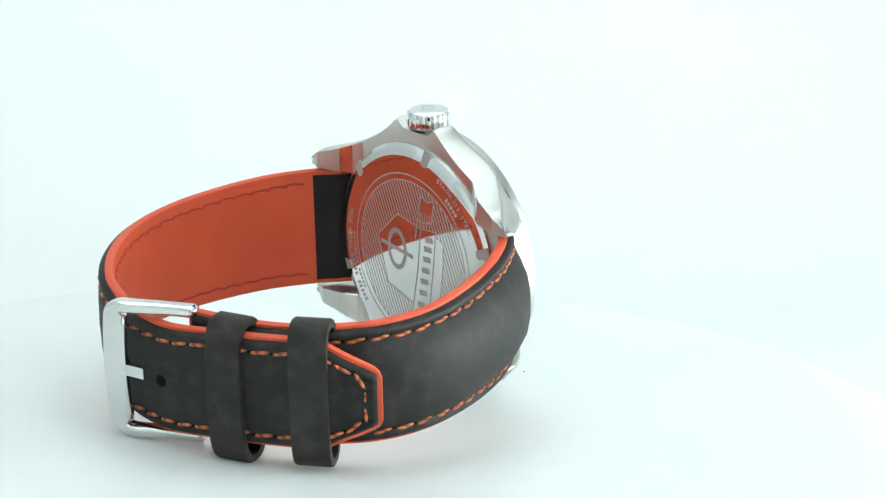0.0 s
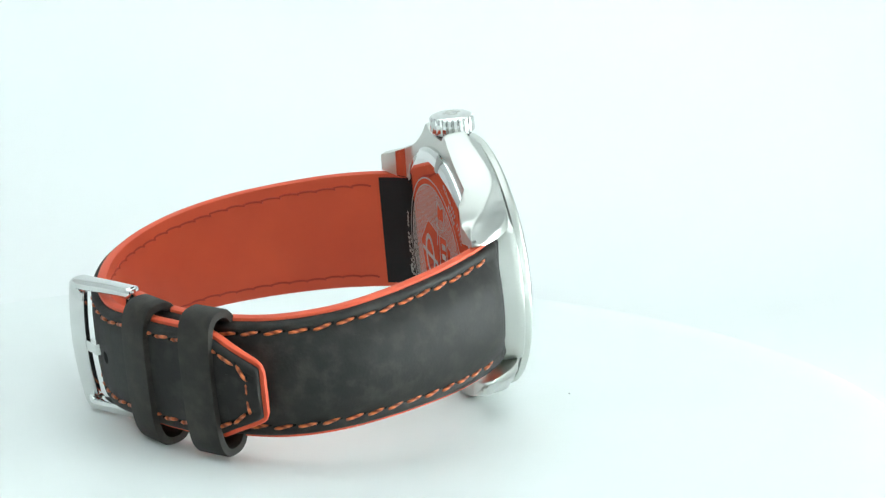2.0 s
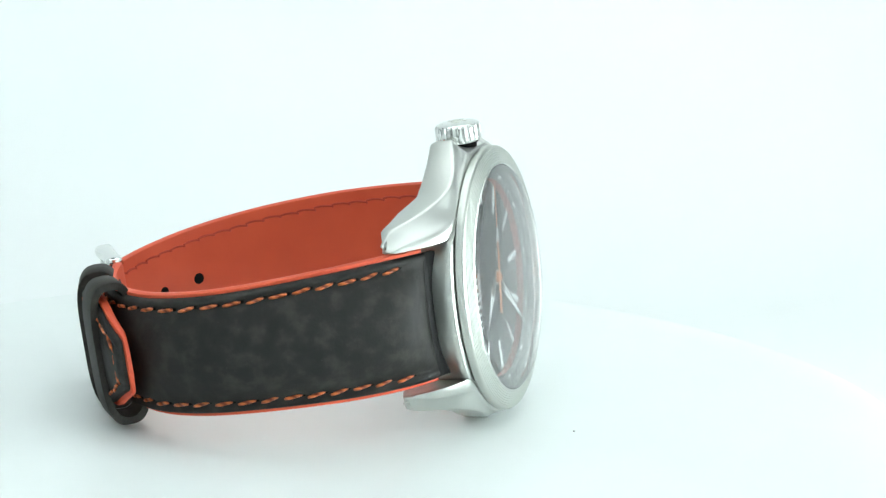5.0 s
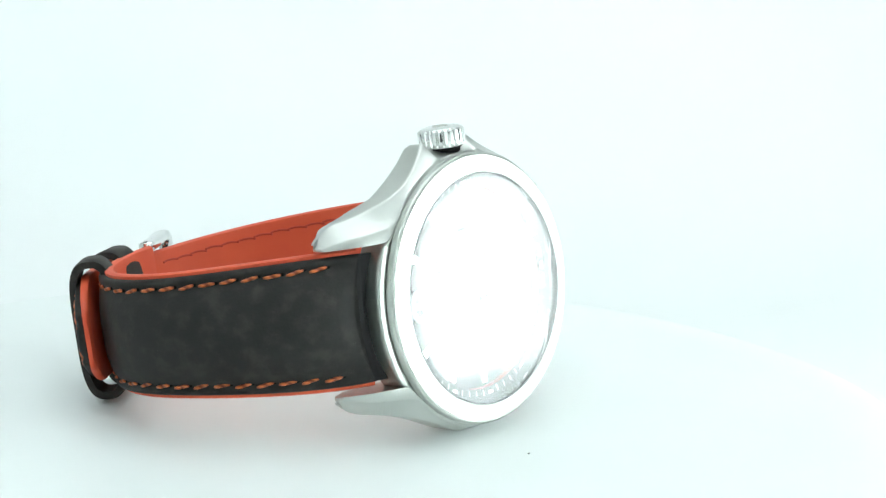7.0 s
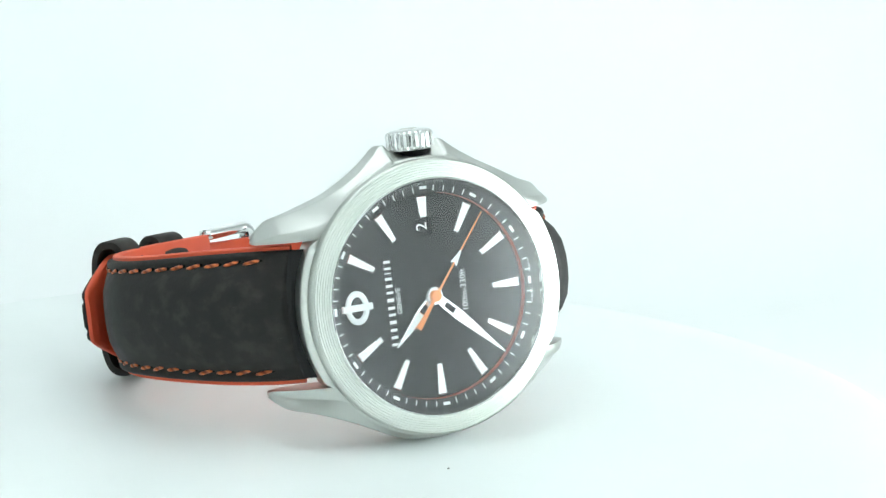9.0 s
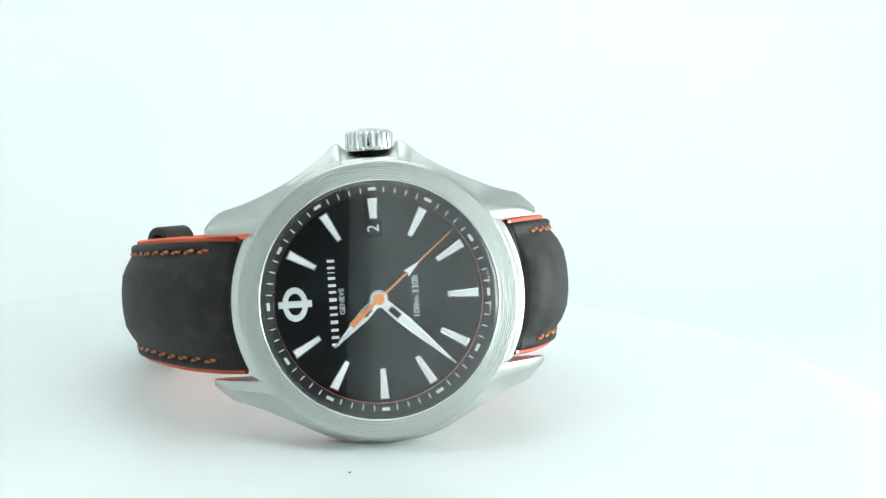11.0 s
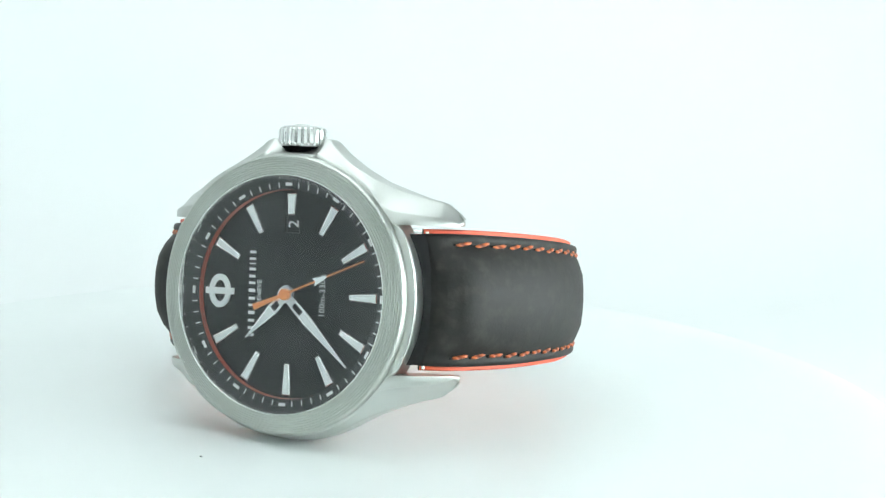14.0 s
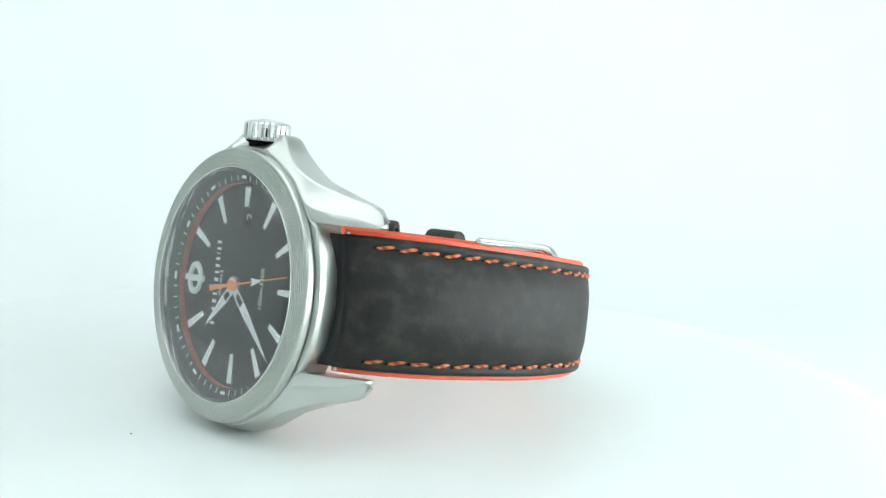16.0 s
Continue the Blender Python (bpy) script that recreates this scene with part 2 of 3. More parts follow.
def build_turntable():
    ob = new("turntable")
    tagged(ob, "round white laminate display turntable with a softly rounded rim", "turntable")
    prof = [(0.0, 0.0), (40, 0.0), (80, 0.0), (88.6, 0.0), (89.5, -0.35), (90.0, -1.2), (90.0, -9.0), (84.0, -10.0), (84.0, -75.0), (0.0, -75.0)]
    part("platter", lathe(prof, 160), M["table"], ob)
    bm = bmesh.new()
    bmesh.ops.create_icosphere(bm, subdivisions=2, radius=0.19)
    for v in bm.verts:
        v.co = Vector((v.co.x * 1.25, v.co.y * 0.8, v.co.z * 0.6)) + Vector((-6.1, -37.4, 0.1))
    part("dust_speck", bm, M["dust"], ob, "tiny grey dust speck")
    return ob


# ---------------------------------------------------------------- the watch
# Local axes in millimetres: x to six o'clock, y to three o'clock (the crown), z out of the dial.
def build_case(watch):
    bm = lathe([(19.4, 0.45), (21.25, 0.45), (21.44, 0.32), (21.5, 0.05), (21.35, -0.8), (20.95, -2.6), (20.6, -4.8), (20.0, -5.4), (17.0, -5.4), (17.0, 0.45)], 144, closed=True)
    for v in bm.verts:
        r = math.hypot(v.co.x, v.co.y)
        if r > 20.3:
            k = 1 - (1 - 20.3 / r) * min(1.0, max(0.0, (abs(v.co.y) - 10.2) / 1.5))
            v.co.x, v.co.y = v.co.x * k, v.co.y * k
    case = part("case_band", bm, M["brushed"], watch, "satin-brushed stainless steel case band")
    outer = [(0, 21.55), (4, 21.2), (6, 20.75), (8, 20.0), (10, 19.05), (12, 18.0), (14, 17.0), (16, 16.1), (18, 15.3), (20, 14.65), (21.8, 14.15), (22.5, 13.8), (24.1, 12.4), (24.5, 11.9)]
    guard = [(0, 21.75), (3.0, 21.85), (3.8, 22.35), (4.5, 22.95), (5.2, 22.75), (6.1, 21.95), (7.3, 20.95), (8.7, 19.95), (10, 19.1)] + outer[5:]
    z_top = [(0, 0.43), (14, 0.43), (16, 0.30), (18, -0.35), (20, -1.4), (22, -3.1), (24, -5.5), (24.5, -6.3)]
    z_mid = [(0, -2.2), (4, -2.25), (6, -1.75), (8, -1.2), (10, -0.75), (12, -0.6), (14, -1.0), (16, -2.0), (18, -3.4), (20, -4.8), (22, -6.4), (24, -7.8), (24.5, -8.0)]
    z_bot = [(0, -5.5), (14.0, -5.7), (17.5, -7.75), (22.25, -9.0), (24.5, -8.3)]
    for side in (1, -1):
        tab = guard if side > 0 else outer
        bm = bmesh.new()
        rings = []
        xs = sorted({round(s * v, 3) for s in (-1, 1) for v in [k * 0.5 for k in range(49)] + [24.5] + [4.15, 4.3, 4.4, 4.6, 4.75, 21.75, 22.25, 24.1, 24.3]})
        for x in xs:
            a = abs(x)
            yo = table(tab, a)
            yi = max(10.75, math.sqrt(max(0.0, 18.6 ** 2 - a * a)))
            zt, zm, zb = table(z_top, a), table(z_mid, a), float(np.interp(a, *zip(*z_bot)))
            lug = min(1.0, max(0.0, (a - 13.0) / 4.0))
            b = (1 - lug) * max(0.5, min(2.4, yo - math.sqrt(max(0.0, 20.7 ** 2 - a * a)))) + lug * max(0.3, 0.62 * (yo - yi))
            # the hollowed bevel between the top face and the flank
            def hollow(u):
                return (yo - b + (b - 0.12) * u - 0.05 * b * 4 * u * (1 - u), zt + (zm + 0.10 - zt) * u - 0.05 * (zt - zm) * 4 * u * (1 - u))
            pts = [(yi, zt), (yo - b, zt), hollow(0.1), hollow(0.5), hollow(0.92), (yo - 0.12, zm + 0.10), (yo, zm - 0.15), (yo - 0.03, zm - 0.5), (yo - 0.10, zb + 0.9), (yo - 0.45, zb + 0.1), (yi + 0.2, zb), (yi, zb + 0.2)]
            ring = [(x, side * y, z) for y, z in pts]
            rings.append(ring)
            if a > 24.4:
                my, mz = sum(p[1] for p in ring) / len(ring), sum(p[2] for p in ring) / len(ring)
                small = [(math.copysign(24.72, x), my + (p[1] - my) * 0.72, mz + (p[2] - mz) * 0.72) for p in ring]
                rings.insert(0, small) if x < 0 else rings.append(small)
        loops(bm, rings, material_of=lambda i: (0, 1, 1, 1, 1, 1, 0, 0, 0, 2, 2, 0)[i])
        flank = part("lug_bridge", bm, [M["brushed"], M["satin"], M["polished"]], case, "flank with two lugs, brushed with polished bevels", sharp=180)
        # polished facets under the lugs alone
        for f in flank.data.polygons:
            if f.material_index == 2 and abs(f.center.x) < 15.4 * K:
                f.material_index = 0
            elif f.material_index == 2 and abs(f.center.x) > 17.5 * K:
                f.material_index = 1
        # crisp lines along the flank, and across the facets
        for e in flank.data.edges:
            i, j = e.vertices
            along = i % 12 == j % 12 and i % 12 in (0, 9, 10)
            facet = i // 12 == j // 12 and {i % 12, j % 12} == {9, 10} and min(abs(abs(flank.data.vertices[i].co.x) - q * K) for q in (17.5, 22.25)) < 1e-5
            e.use_edge_sharp = along or facet
    # bezel with turned grooves
    prof = [(19.6, 0.60), (20.38, 0.62), (20.45, 0.70), (20.45, 1.5), (20.4, 1.72), (20.28, 1.88), (20.14, 1.96)]
    r, n = 20.08, 7
    step = (20.08 - 17.65) / n
    for k in range(n):
        z = 2.0 + 0.085 * k
        prof += [(r, z), (r - step * 0.14, z - 0.085), (r - step * 0.32, z - 0.085), (r - step * 0.42, z + 0.05), (r - step * 0.75, z + 0.075), (r - step * 0.97, z + 0.075)]
        r -= step
    prof += [(17.63, 2.60), (17.59, 2.56), (17.59, 0.85), (18.3, 0.56)]
    part("bezel", lathe(prof, 180, closed=True), M["turned"], watch, "steel bezel with fine concentric grooves", sharp=25)
    part("bezel_lip", lathe([(17.585, 2.58), (17.55, 2.68), (17.46, 2.72), (17.37, 2.68), (17.32, 2.58), (17.32, 0.82), (17.585, 0.82)], 144, closed=True), M["polished"], watch, "polished inner lip of the bezel", sharp=40)
    # black ring that puts the shade into the gap under the bezel
    part("gasket", lathe([(19.9, 0.4), (19.9, 0.62), (18.0, 0.62), (18.0, 0.4)], 96, closed=True), M["shadow_gap"], watch, "black ring as shade in the gap under the bezel")
    glass = part("crystal", lathe([(0, 3.2), (16.7, 3.2), (16.85, 3.17), (17.22, 2.84), (17.3, 2.7), (17.3, 2.2), (0, 2.2)], 128), M["glass"], watch, "clear flat watch glass", sharp=12)
    glass.visible_shadow = False
    # screwed caseback
    back = part("caseback", lathe([(0, -6.85), (17.4, -6.85), (17.6, -6.84), (18.7, -6.50), (19.3, -6.0), (19.4, -5.6), (19.4, -5.0), (0, -5.0)], 144), M["mirror"], watch,
                "mirror-polished engraved steel caseback", sharp=20)
    for k in range(6):
        a = radians(102 + 60 * k)
        bm = prism([(-0.75, -1.1), (0.0, -1.3), (0.75, -1.1), (0.95, 1.2), (-0.95, 1.2)], -0.10, 0.10)
        bmesh.ops.transform(bm, matrix=pose(0, 0, 0, 0, 0, math.degrees(a) - 90) @ pose(0, 18.3, -6.56, 15), verts=bm.verts)
        part("wrench_notch", bm, M["etched"], back, "dark notch for the case wrench", sharp=0)
    engrave(back)
    return case


def engrave(back):
    """The etched emblem, hatching and lettering of the caseback, seen from behind."""
    z = -6.852
    def slabs(name, polys, label=""):
        bm = bmesh.new()
        for poly in polys:
            prism(poly, z - 0.012, z + 0.02, bm=bm)
        return part(name, bm, M["etched"], back, label, sharp=0)
    def line(a, b, w):
        d = Vector((b[0] - a[0], b[1] - a[1])).normalized()
        e = Vector((-d.y, d.x)) * w / 2
        return [(a[0] + e.x, a[1] + e.y), (a[0] - e.x, a[1] - e.y), (b[0] - e.x, b[1] - e.y), (b[0] + e.x, b[1] + e.y)]
    def outline(poly, w):
        return [line(a, b, w) for a, b in zip(poly, poly[1:] + poly[:1])]
    for r in (13.25, 14.35):
        part("engraved_ring", lathe([(r, z - 0.012), (r + 0.22, z - 0.012), (r + 0.22, z + 0.02), (r, z + 0.02)], 96, closed=True), M["etched"], back, sharp=0)
    shield = [(8.7, 2.2), (3.5, 7.0), (-2.5, 6.0), (-1.6, -1.0), (-0.2, -7.6), (6.4, -5.7)]
    banner = [(-2.5, 6.0), (-6.2, 6.3), (-5.6, 0.4), (-4.5, -6.2), (-3.4, -9.8), (0.6, -9.4), (-0.1, -8.0), (-1.5, -1.0)]
    flank = [(-6.2, 5.6), (-8.1, 4.9), (-7.9, 0.8), (-7.3, -3.6), (-6.0, -7.4), (-4.3, -7.2)]
    flag = [(-2.7, 11.6), (-4.2, 10.9), (-5.9, 11.5), (-5.2, 7.6), (-3.6, 7.2), (-1.6, 7.3)]
    slabs("engraved_shield", outline(shield, 0.20), "etched shield outline")
    slabs("engraved_banner", outline(banner, 0.18) + outline(flank, 0.16), "etched banner outline")
    slabs("engraved_flag", outline(flag, 0.22) + [line((-2.6, 11.9), (-1.0, 4.0), 0.3)] + [line((-2.2 - 0.62 * k, 7.5), (-2.45 - 0.62 * k, 8.9), 0.2) for k in range(5)], "etched small flag")
    # plain bars on the banner, one to a character
    slabs("engraved_bars", [line((x - 0.95, y - 0.35), (x + 0.95, y - 0.55), 0.95) for x, y in ((-4.45, 5.0), (-4.15, 3.3), (-3.85, 1.5), (-3.5, -0.5), (-3.15, -2.5), (-2.75, -4.6), (-2.2, -6.8))], "row of plain etched bars")
    # hatching that stops at the emblem
    def inside(x, y):
        hit = False
        for poly in (shield, banner, flank, flag):
            c = False
            for (ax, ay), (bx, by) in zip(poly, poly[1:] + poly[:1]):
                if (ay > y) != (by > y) and x < (bx - ax) * (y - ay) / (by - ay) + ax:
                    c = not c
            hit = hit or c
        return hit
    polys = []
    ca, sa = math.cos(radians(66)), math.sin(radians(66))
    for k in range(-19, 20):
        off = k * 0.70
        half = math.sqrt(max(0.0, 13.2 ** 2 - off ** 2))
        start, n = None, 90
        for q in range(n + 1):
            d = -half + 2 * half * q / n
            x, y = ca * d - sa * off, sa * d + ca * off
            free = not inside(x, y) and q < n
            if free and start is None:
                start = d
            if not free and start is not None:
                if d - start > 0.4:
                    polys.append(line((ca * start - sa * off, sa * start + ca * off), (ca * d - sa * off, sa * d + ca * off), 0.27))
                start = None
    for poly in polys:
        slabs("engraved_line", [poly])
    # oval sign with a bar
    bm = bmesh.new()
    n, cx, cy = 48, 3.8, 0.9
    o = [(cx + 2.45 * math.cos(2 * math.pi * k / n), cy + 3.6 * math.sin(2 * math.pi * k / n)) for k in range(n)]
    q = [(cx + 1.75 * math.cos(2 * math.pi * k / n), cy + 2.75 * math.sin(2 * math.pi * k / n)) for k in range(n)]
    for k in range(n):
        m = (k + 1) % n
        prism([o[k], o[m], q[m], q[k]], z - 0.012, z + 0.02, bm=bm)
    prism([(cx - 4.1, cy - 0.75), (cx + 4.1, cy + 0.05), (cx + 4.1, cy + 0.75), (cx - 4.1, cy - 0.05)], z - 0.016, z + 0.02, bm=bm)
    part("engraved_sign", bm, M["etched"], back, "etched oval sign with a bar", sharp=0)
    # lettering along the rim, and bars for what cannot be read
    bm = bmesh.new()
    for k, ch in enumerate("STAINLESS STEEL"):
        a = radians(115 + k * 2.55)
        if ch != " ":
            p, e = Vector((math.cos(a), math.sin(a), 0)), Vector((-math.sin(a), math.cos(a), 0))
            lettering(ch, 1.15, bm, turned(p.x * 16.75, p.y * 16.75, z - 0.004, e, p), 0.012)
    part("engraved_lettering", bm, M["etched"], back, "small etched lettering along the rim", sharp=0)
    for first, count, r, h in ((126, 5, 15.4, 0.75), (-40, 22, 16.4, 0.8), (-33, 14, 15.3, 0.45)):
        polys = []
        for k in range(count):
            if k % 6 == 5:
                continue
            a = radians(first + 2.7 * k)
            p, e = Vector((math.cos(a), math.sin(a))), Vector((-math.sin(a), math.cos(a)))
            polys.append([tuple(p * (r + v * h / 2) + e * u) for u, v in ((-0.24, -1), (0.24, -1), (0.24, 1), (-0.24, 1))])
        slabs("engraved_marks", polys, "row of small etched marks")


def build_crown(watch):
    """The fluted winding crown, turned round y."""
    bm = bmesh.new()
    seg, flutes = 192, 24
    prof = [(0.0, 21.5, 0), (2.9, 21.55, 0), (3.05, 21.68, 0), (3.3, 21.9, 0.1), (3.48, 22.1, 1), (3.54, 22.35, 1), (3.54, 24.1, 1), (3.44, 24.3, 1), (3.2, 24.5, 0.15), (2.85, 24.68, 0), (2.4, 24.78, 0), (1.2, 24.9, 0), (0.0, 24.93, 0)]
    rings = []
    for r, y, f in prof:
        ring = []
        for k in range(seg):
            a = 2 * math.pi * k / seg
            w = math.cos(flutes * a)
            rr = r - f * 0.26 * max(0.0, w) ** 0.8
            ring.append((0.2 + rr * math.cos(a), y, -2.5 + rr * math.sin(a)))
        rings.append(ring)
    loops(bm, rings, caps=False)
    bmesh.ops.remove_doubles(bm, verts=bm.verts, dist=1e-4)
    crown = part("crown", bm, M["polished"], watch, "fluted polished steel winding crown", sharp=30)
    # neck coloured black for the shade between crown and case
    bm = bmesh.new()
    loops(bm, [[(0.2 + r * math.cos(2 * math.pi * k / 48), y, -2.5 + r * math.sin(2 * math.pi * k / 48)) for k in range(48)] for r, y in ((2.5, 20.0), (2.6, 21.3), (3.0, 21.6), (3.1, 21.66))])
    part("crown_gap_shade", bm, M["shadow_gap"], crown, "black neck as shade in the gap under the crown", sharp=30)
    bm = bmesh.new()
    n = 32
    for k in range(n):
        a, b = 2 * math.pi * k / n, 2 * math.pi * (k + 1) / n
        quad = [(1.35 * math.cos(a), 0.95 * math.sin(a)), (1.35 * math.cos(b), 0.95 * math.sin(b)), (0.95 * math.cos(b), 0.6 * math.sin(b)), (0.95 * math.cos(a), 0.6 * math.sin(a))]
        prism(quad, 0, 0.1, bm=bm)
    prism([(-0.16, -1.4), (0.16, -1.4), (0.16, 1.4), (-0.16, 1.4)], 0, 0.11, bm=bm)
    bmesh.ops.transform(bm, matrix=Matrix(((1, 0, 0, 0.2), (0, 0, 1, 24.86), (0, 1, 0, -2.5), (0, 0, 0, 1))), verts=bm.verts)
    part("crown_sign", bm, M["brushed"], crown, "raised oval sign with a bar", sharp=0)


def build_dial(watch):
    # the plate, cut through for the date
    bm = bmesh.new()
    rim = [bm.verts.new((15.36 * math.cos(2 * math.pi * k / 128), 15.36 * math.sin(2 * math.pi * k / 128), -0.35)) for k in range(128)]
    cut = [bm.verts.new((x, y, -0.35)) for x, y in ((-1.2, 9.0), (1.2, 9.0), (1.2, 11.5), (-1.2, 11.5))]
    edges = [bm.edges.new((a, b)) for ring in (rim, cut) for a, b in zip(ring, ring[1:] + ring[:1])]
    bmesh.ops.triangle_fill(bm, use_beauty=True, use_dissolve=False, edges=edges)
    walls = bmesh.ops.extrude_edge_only(bm, edges=edges)["geom"]
    for v in walls:
        if isinstance(v, bmesh.types.BMVert):
            v.co.z = -0.9
    dial = part("dial", bm, M["dial"], watch, "slate black watch dial")
    dial.matrix_basis = pose(0, 0, -0.27 * K)
    part("orange_ring", lathe([(15.30, -0.66), (15.32, 0.44), (15.42, 0.46), (15.6, 0.4), (15.6, -0.66)], 128, closed=True), M["orange_ring"], watch, "thin orange ring round the dial")
    flange = part("flange", lathe([(15.33, 0.3), (15.33, 0.505), (16.75, 0.75), (17.4, 0.86), (17.4, 0.3)], 128, closed=True), M["flange"], watch, "black minute ring with white marks")
    # minute marks
    def mark(w, r0, r1):
        bm = bmesh.new()
        rings = []
        for r in (r0, r1):
            z = 0.47 + (r - 15.13) / 1.62 * 0.28
            rings.append([(-r, -w / 2, z - 0.05), (-r, w / 2, z - 0.05), (-r, w / 2, z + 0.015), (-r, -w / 2, z + 0.015)])
        loops(bm, rings)
        return bm
    small = part("minute_mark", mark(0.16, 15.6, 16.42), M["print"], flange, sharp=0)
    large = part("minute_block", mark(1.15, 15.9, 16.36), M["print"], flange, sharp=0)
    for k in range(60):
        src = small if k % 5 else large
        ob = src if k in (0, 1) else new(src.name.split(".")[0], src.data)
        ob.parent = flange
        ob.matrix_basis = pose(0, 0, 0, 0, 0, -6 * k)
    # applied hour markers: metal frame, white fill
    def marker(r0, r1, w0, w1):
        bm = bmesh.new()
        def ring(inset, z):
            return [(-r0 - inset, -w0 / 2 + inset, z), (-r1 + inset, -w1 / 2 + inset, z), (-r1 + inset, w1 / 2 - inset, z), (-r0 - inset, w0 / 2 - inset, z)]
        loops(bm, [ring(0, -0.36), ring(0, -0.02), ring(0.07, 0.05), ring(0.20, 0.05), ring(0.20, 0.02)])
        bm.faces.ensure_lookup_table()
        bm.faces[-1].material_index = 1
        return bm
    long_one = part("hour_marker", marker(10.2, 14.8, 0.85, 1.45), [M["hand"], M["lume"]], dial, "tapered steel hour marker filled white", sharp=0)
    for h in range(1, 12):
        if h == 3:
            part("hour_marker", marker(11.7, 14.8, 1.15, 1.6), [M["hand"], M["lume"]], dial, "short steel hour marker above the date", sharp=0).matrix_basis = pose(0, 0, 0, 0, 0, -90)
            continue
        ob = long_one if h == 1 else tagged(new("hour_marker", long_one.data), "tapered steel hour marker filled white")
        ob.parent = dial
        ob.matrix_basis = pose(0, 0, 0, 0, 0, -30 * h)
    # oval sign with a bar at twelve
    bm = bmesh.new()
    n = 48
    rings = []
    for ex, ey, z in ((1.85, 2.5, -0.36), (1.85, 2.5, 0.0), (1.72, 2.37, 0.07), (1.22, 1.72, 0.07), (1.1, 1.6, 0.0), (1.1, 1.6, -0.36)):
        rings.append([(-12.2 + ex * math.cos(2 * math.pi * k / n), ey * math.sin(2 * math.pi * k / n), z) for k in range(n)])
    loops(bm, rings, caps=False)
    prism([(-14.65, -0.48), (-9.75, -0.48), (-9.75, 0.48), (-14.65, 0.48)], -0.36, 0.12, bm=bm, top_inset=0.08)
    part("oval_sign", bm, M["lume"], dial, "applied white oval sign with a bar", sharp=30)
    # printed maker's line as plain blocks, one to a character
    widths = [0.78, 0.86, 0.84, 1.02, 0.70, 0.86, 1.02, 0.70, 0.82, 0.82, 0.30, 0.70, 0.82]
    y = -6.65
    bm = bmesh.new()
    for w in widths:
        prism([(-7.2, y + 0.2 * w), (-6.1, y + 0.2 * w), (-6.1, y + 0.7 * w), (-7.2, y + 0.7 * w)], -0.36, -0.325, bm=bm)
        y += w + 0.235
    part("printed_bars", bm, M["print"], dial, "row of small white printed blocks", sharp=0)
    part("printed_word", lettering("GENEVE", 1.08, None, turned(-5.32, -0.05, -0.34), 0.012), M["print"], dial, "small white printed lettering", sharp=0)
    part("printed_depth", lettering("100m-330ft", 1.36, None, turned(5.55, 0.0, -0.34), 0.012), M["print"], dial, "thin white printed lettering", sharp=0)
    bm = lettering("SWISS", 0.72, None, turned(16.35, -2.3, 0.71), 0.012)
    lettering("MADE", 0.72, bm, turned(16.35, 2.3, 0.71), 0.012)
    part("printed_origin", bm, M["print"], flange, "tiny white printed lettering", sharp=0)
    # date window: a bevelled frame, and the date disc sunk under the dial
    bm = bmesh.new()
    rings = [[(x * k, 10.25 + (y - 10.25) * k, z) for x, y in ((-1.2, 9.0), (1.2, 9.0), (1.2, 11.5), (-1.2, 11.5))] for k, z in ((1.10, -0.352), (1.08, -0.30), (1.02, -0.30), (0.97, -0.42), (0.97, -0.62))]
    loops(bm, rings, caps=False)
    window = part("date_window", bm, M["dial"], dial, "dark framed date window", sharp=0)
    part("date_disc", prism([(-2.2, 8.2), (2.2, 8.2), (2.2, 12.4), (-2.2, 12.4)], -0.98, -0.90), M["dial"], window, "sunken black date disc", sharp=0)
    part("date_number", lettering("2", 2.5, None, turned(0.0, 10.3, -0.885), 0.012), M["print"], window, "white printed date number", sharp=0)


def hand_mesh(length, wide, slot0, slot1, hub, z, thick=0.18):
    """A tapering hand along -x with a cut-out near the hub and a white fill."""
    bm = bmesh.new()
    half = wide / 2
    s = half * 0.52
    mid = length * 0.36
    def w(r):
        return table([(0.0, half * 0.80), (mid, half), (length, 0.12)], r)
    def slab(poly, mat=0, lift=0.0):
        before = set(bm.faces)
        prism([(-x, y) for x, y in poly], z - thick / 2, z + thick / 2 + lift, bm=bm)
        for f in set(bm.faces) - before:
            f.material_index = mat
    slab([(hub * 0.6, -w(0)), (slot0, -w(slot0)), (slot0, w(slot0)), (hub * 0.6, w(0))])
    for q in (1, -1):
        slab([(slot0, q * s), (slot1, q * s), (slot1, q * w(slot1)), (slot0, q * w(slot0))])
    tip = [(slot1, w(slot1)), (mid, half), (length, 0.10), (length, -0.10), (mid, -half), (slot1, -w(slot1))]
    slab(tip)
    fill = [(slot1 + 0.2, w(slot1) * 0.72), (mid, half * 0.74), (length - 1.0, 0.10), (length - 1.0, -0.10), (mid, -half * 0.74), (slot1 + 0.2, -w(slot1) * 0.72)]
    slab(fill, 1, 0.03)
    lathe([(0.0, z - thick / 2 - 0.01), (hub, z - thick / 2 - 0.01), (hub, z + thick / 2 + 0.01), (0.0, z + thick / 2 + 0.01)], 40, bm)
    return bm


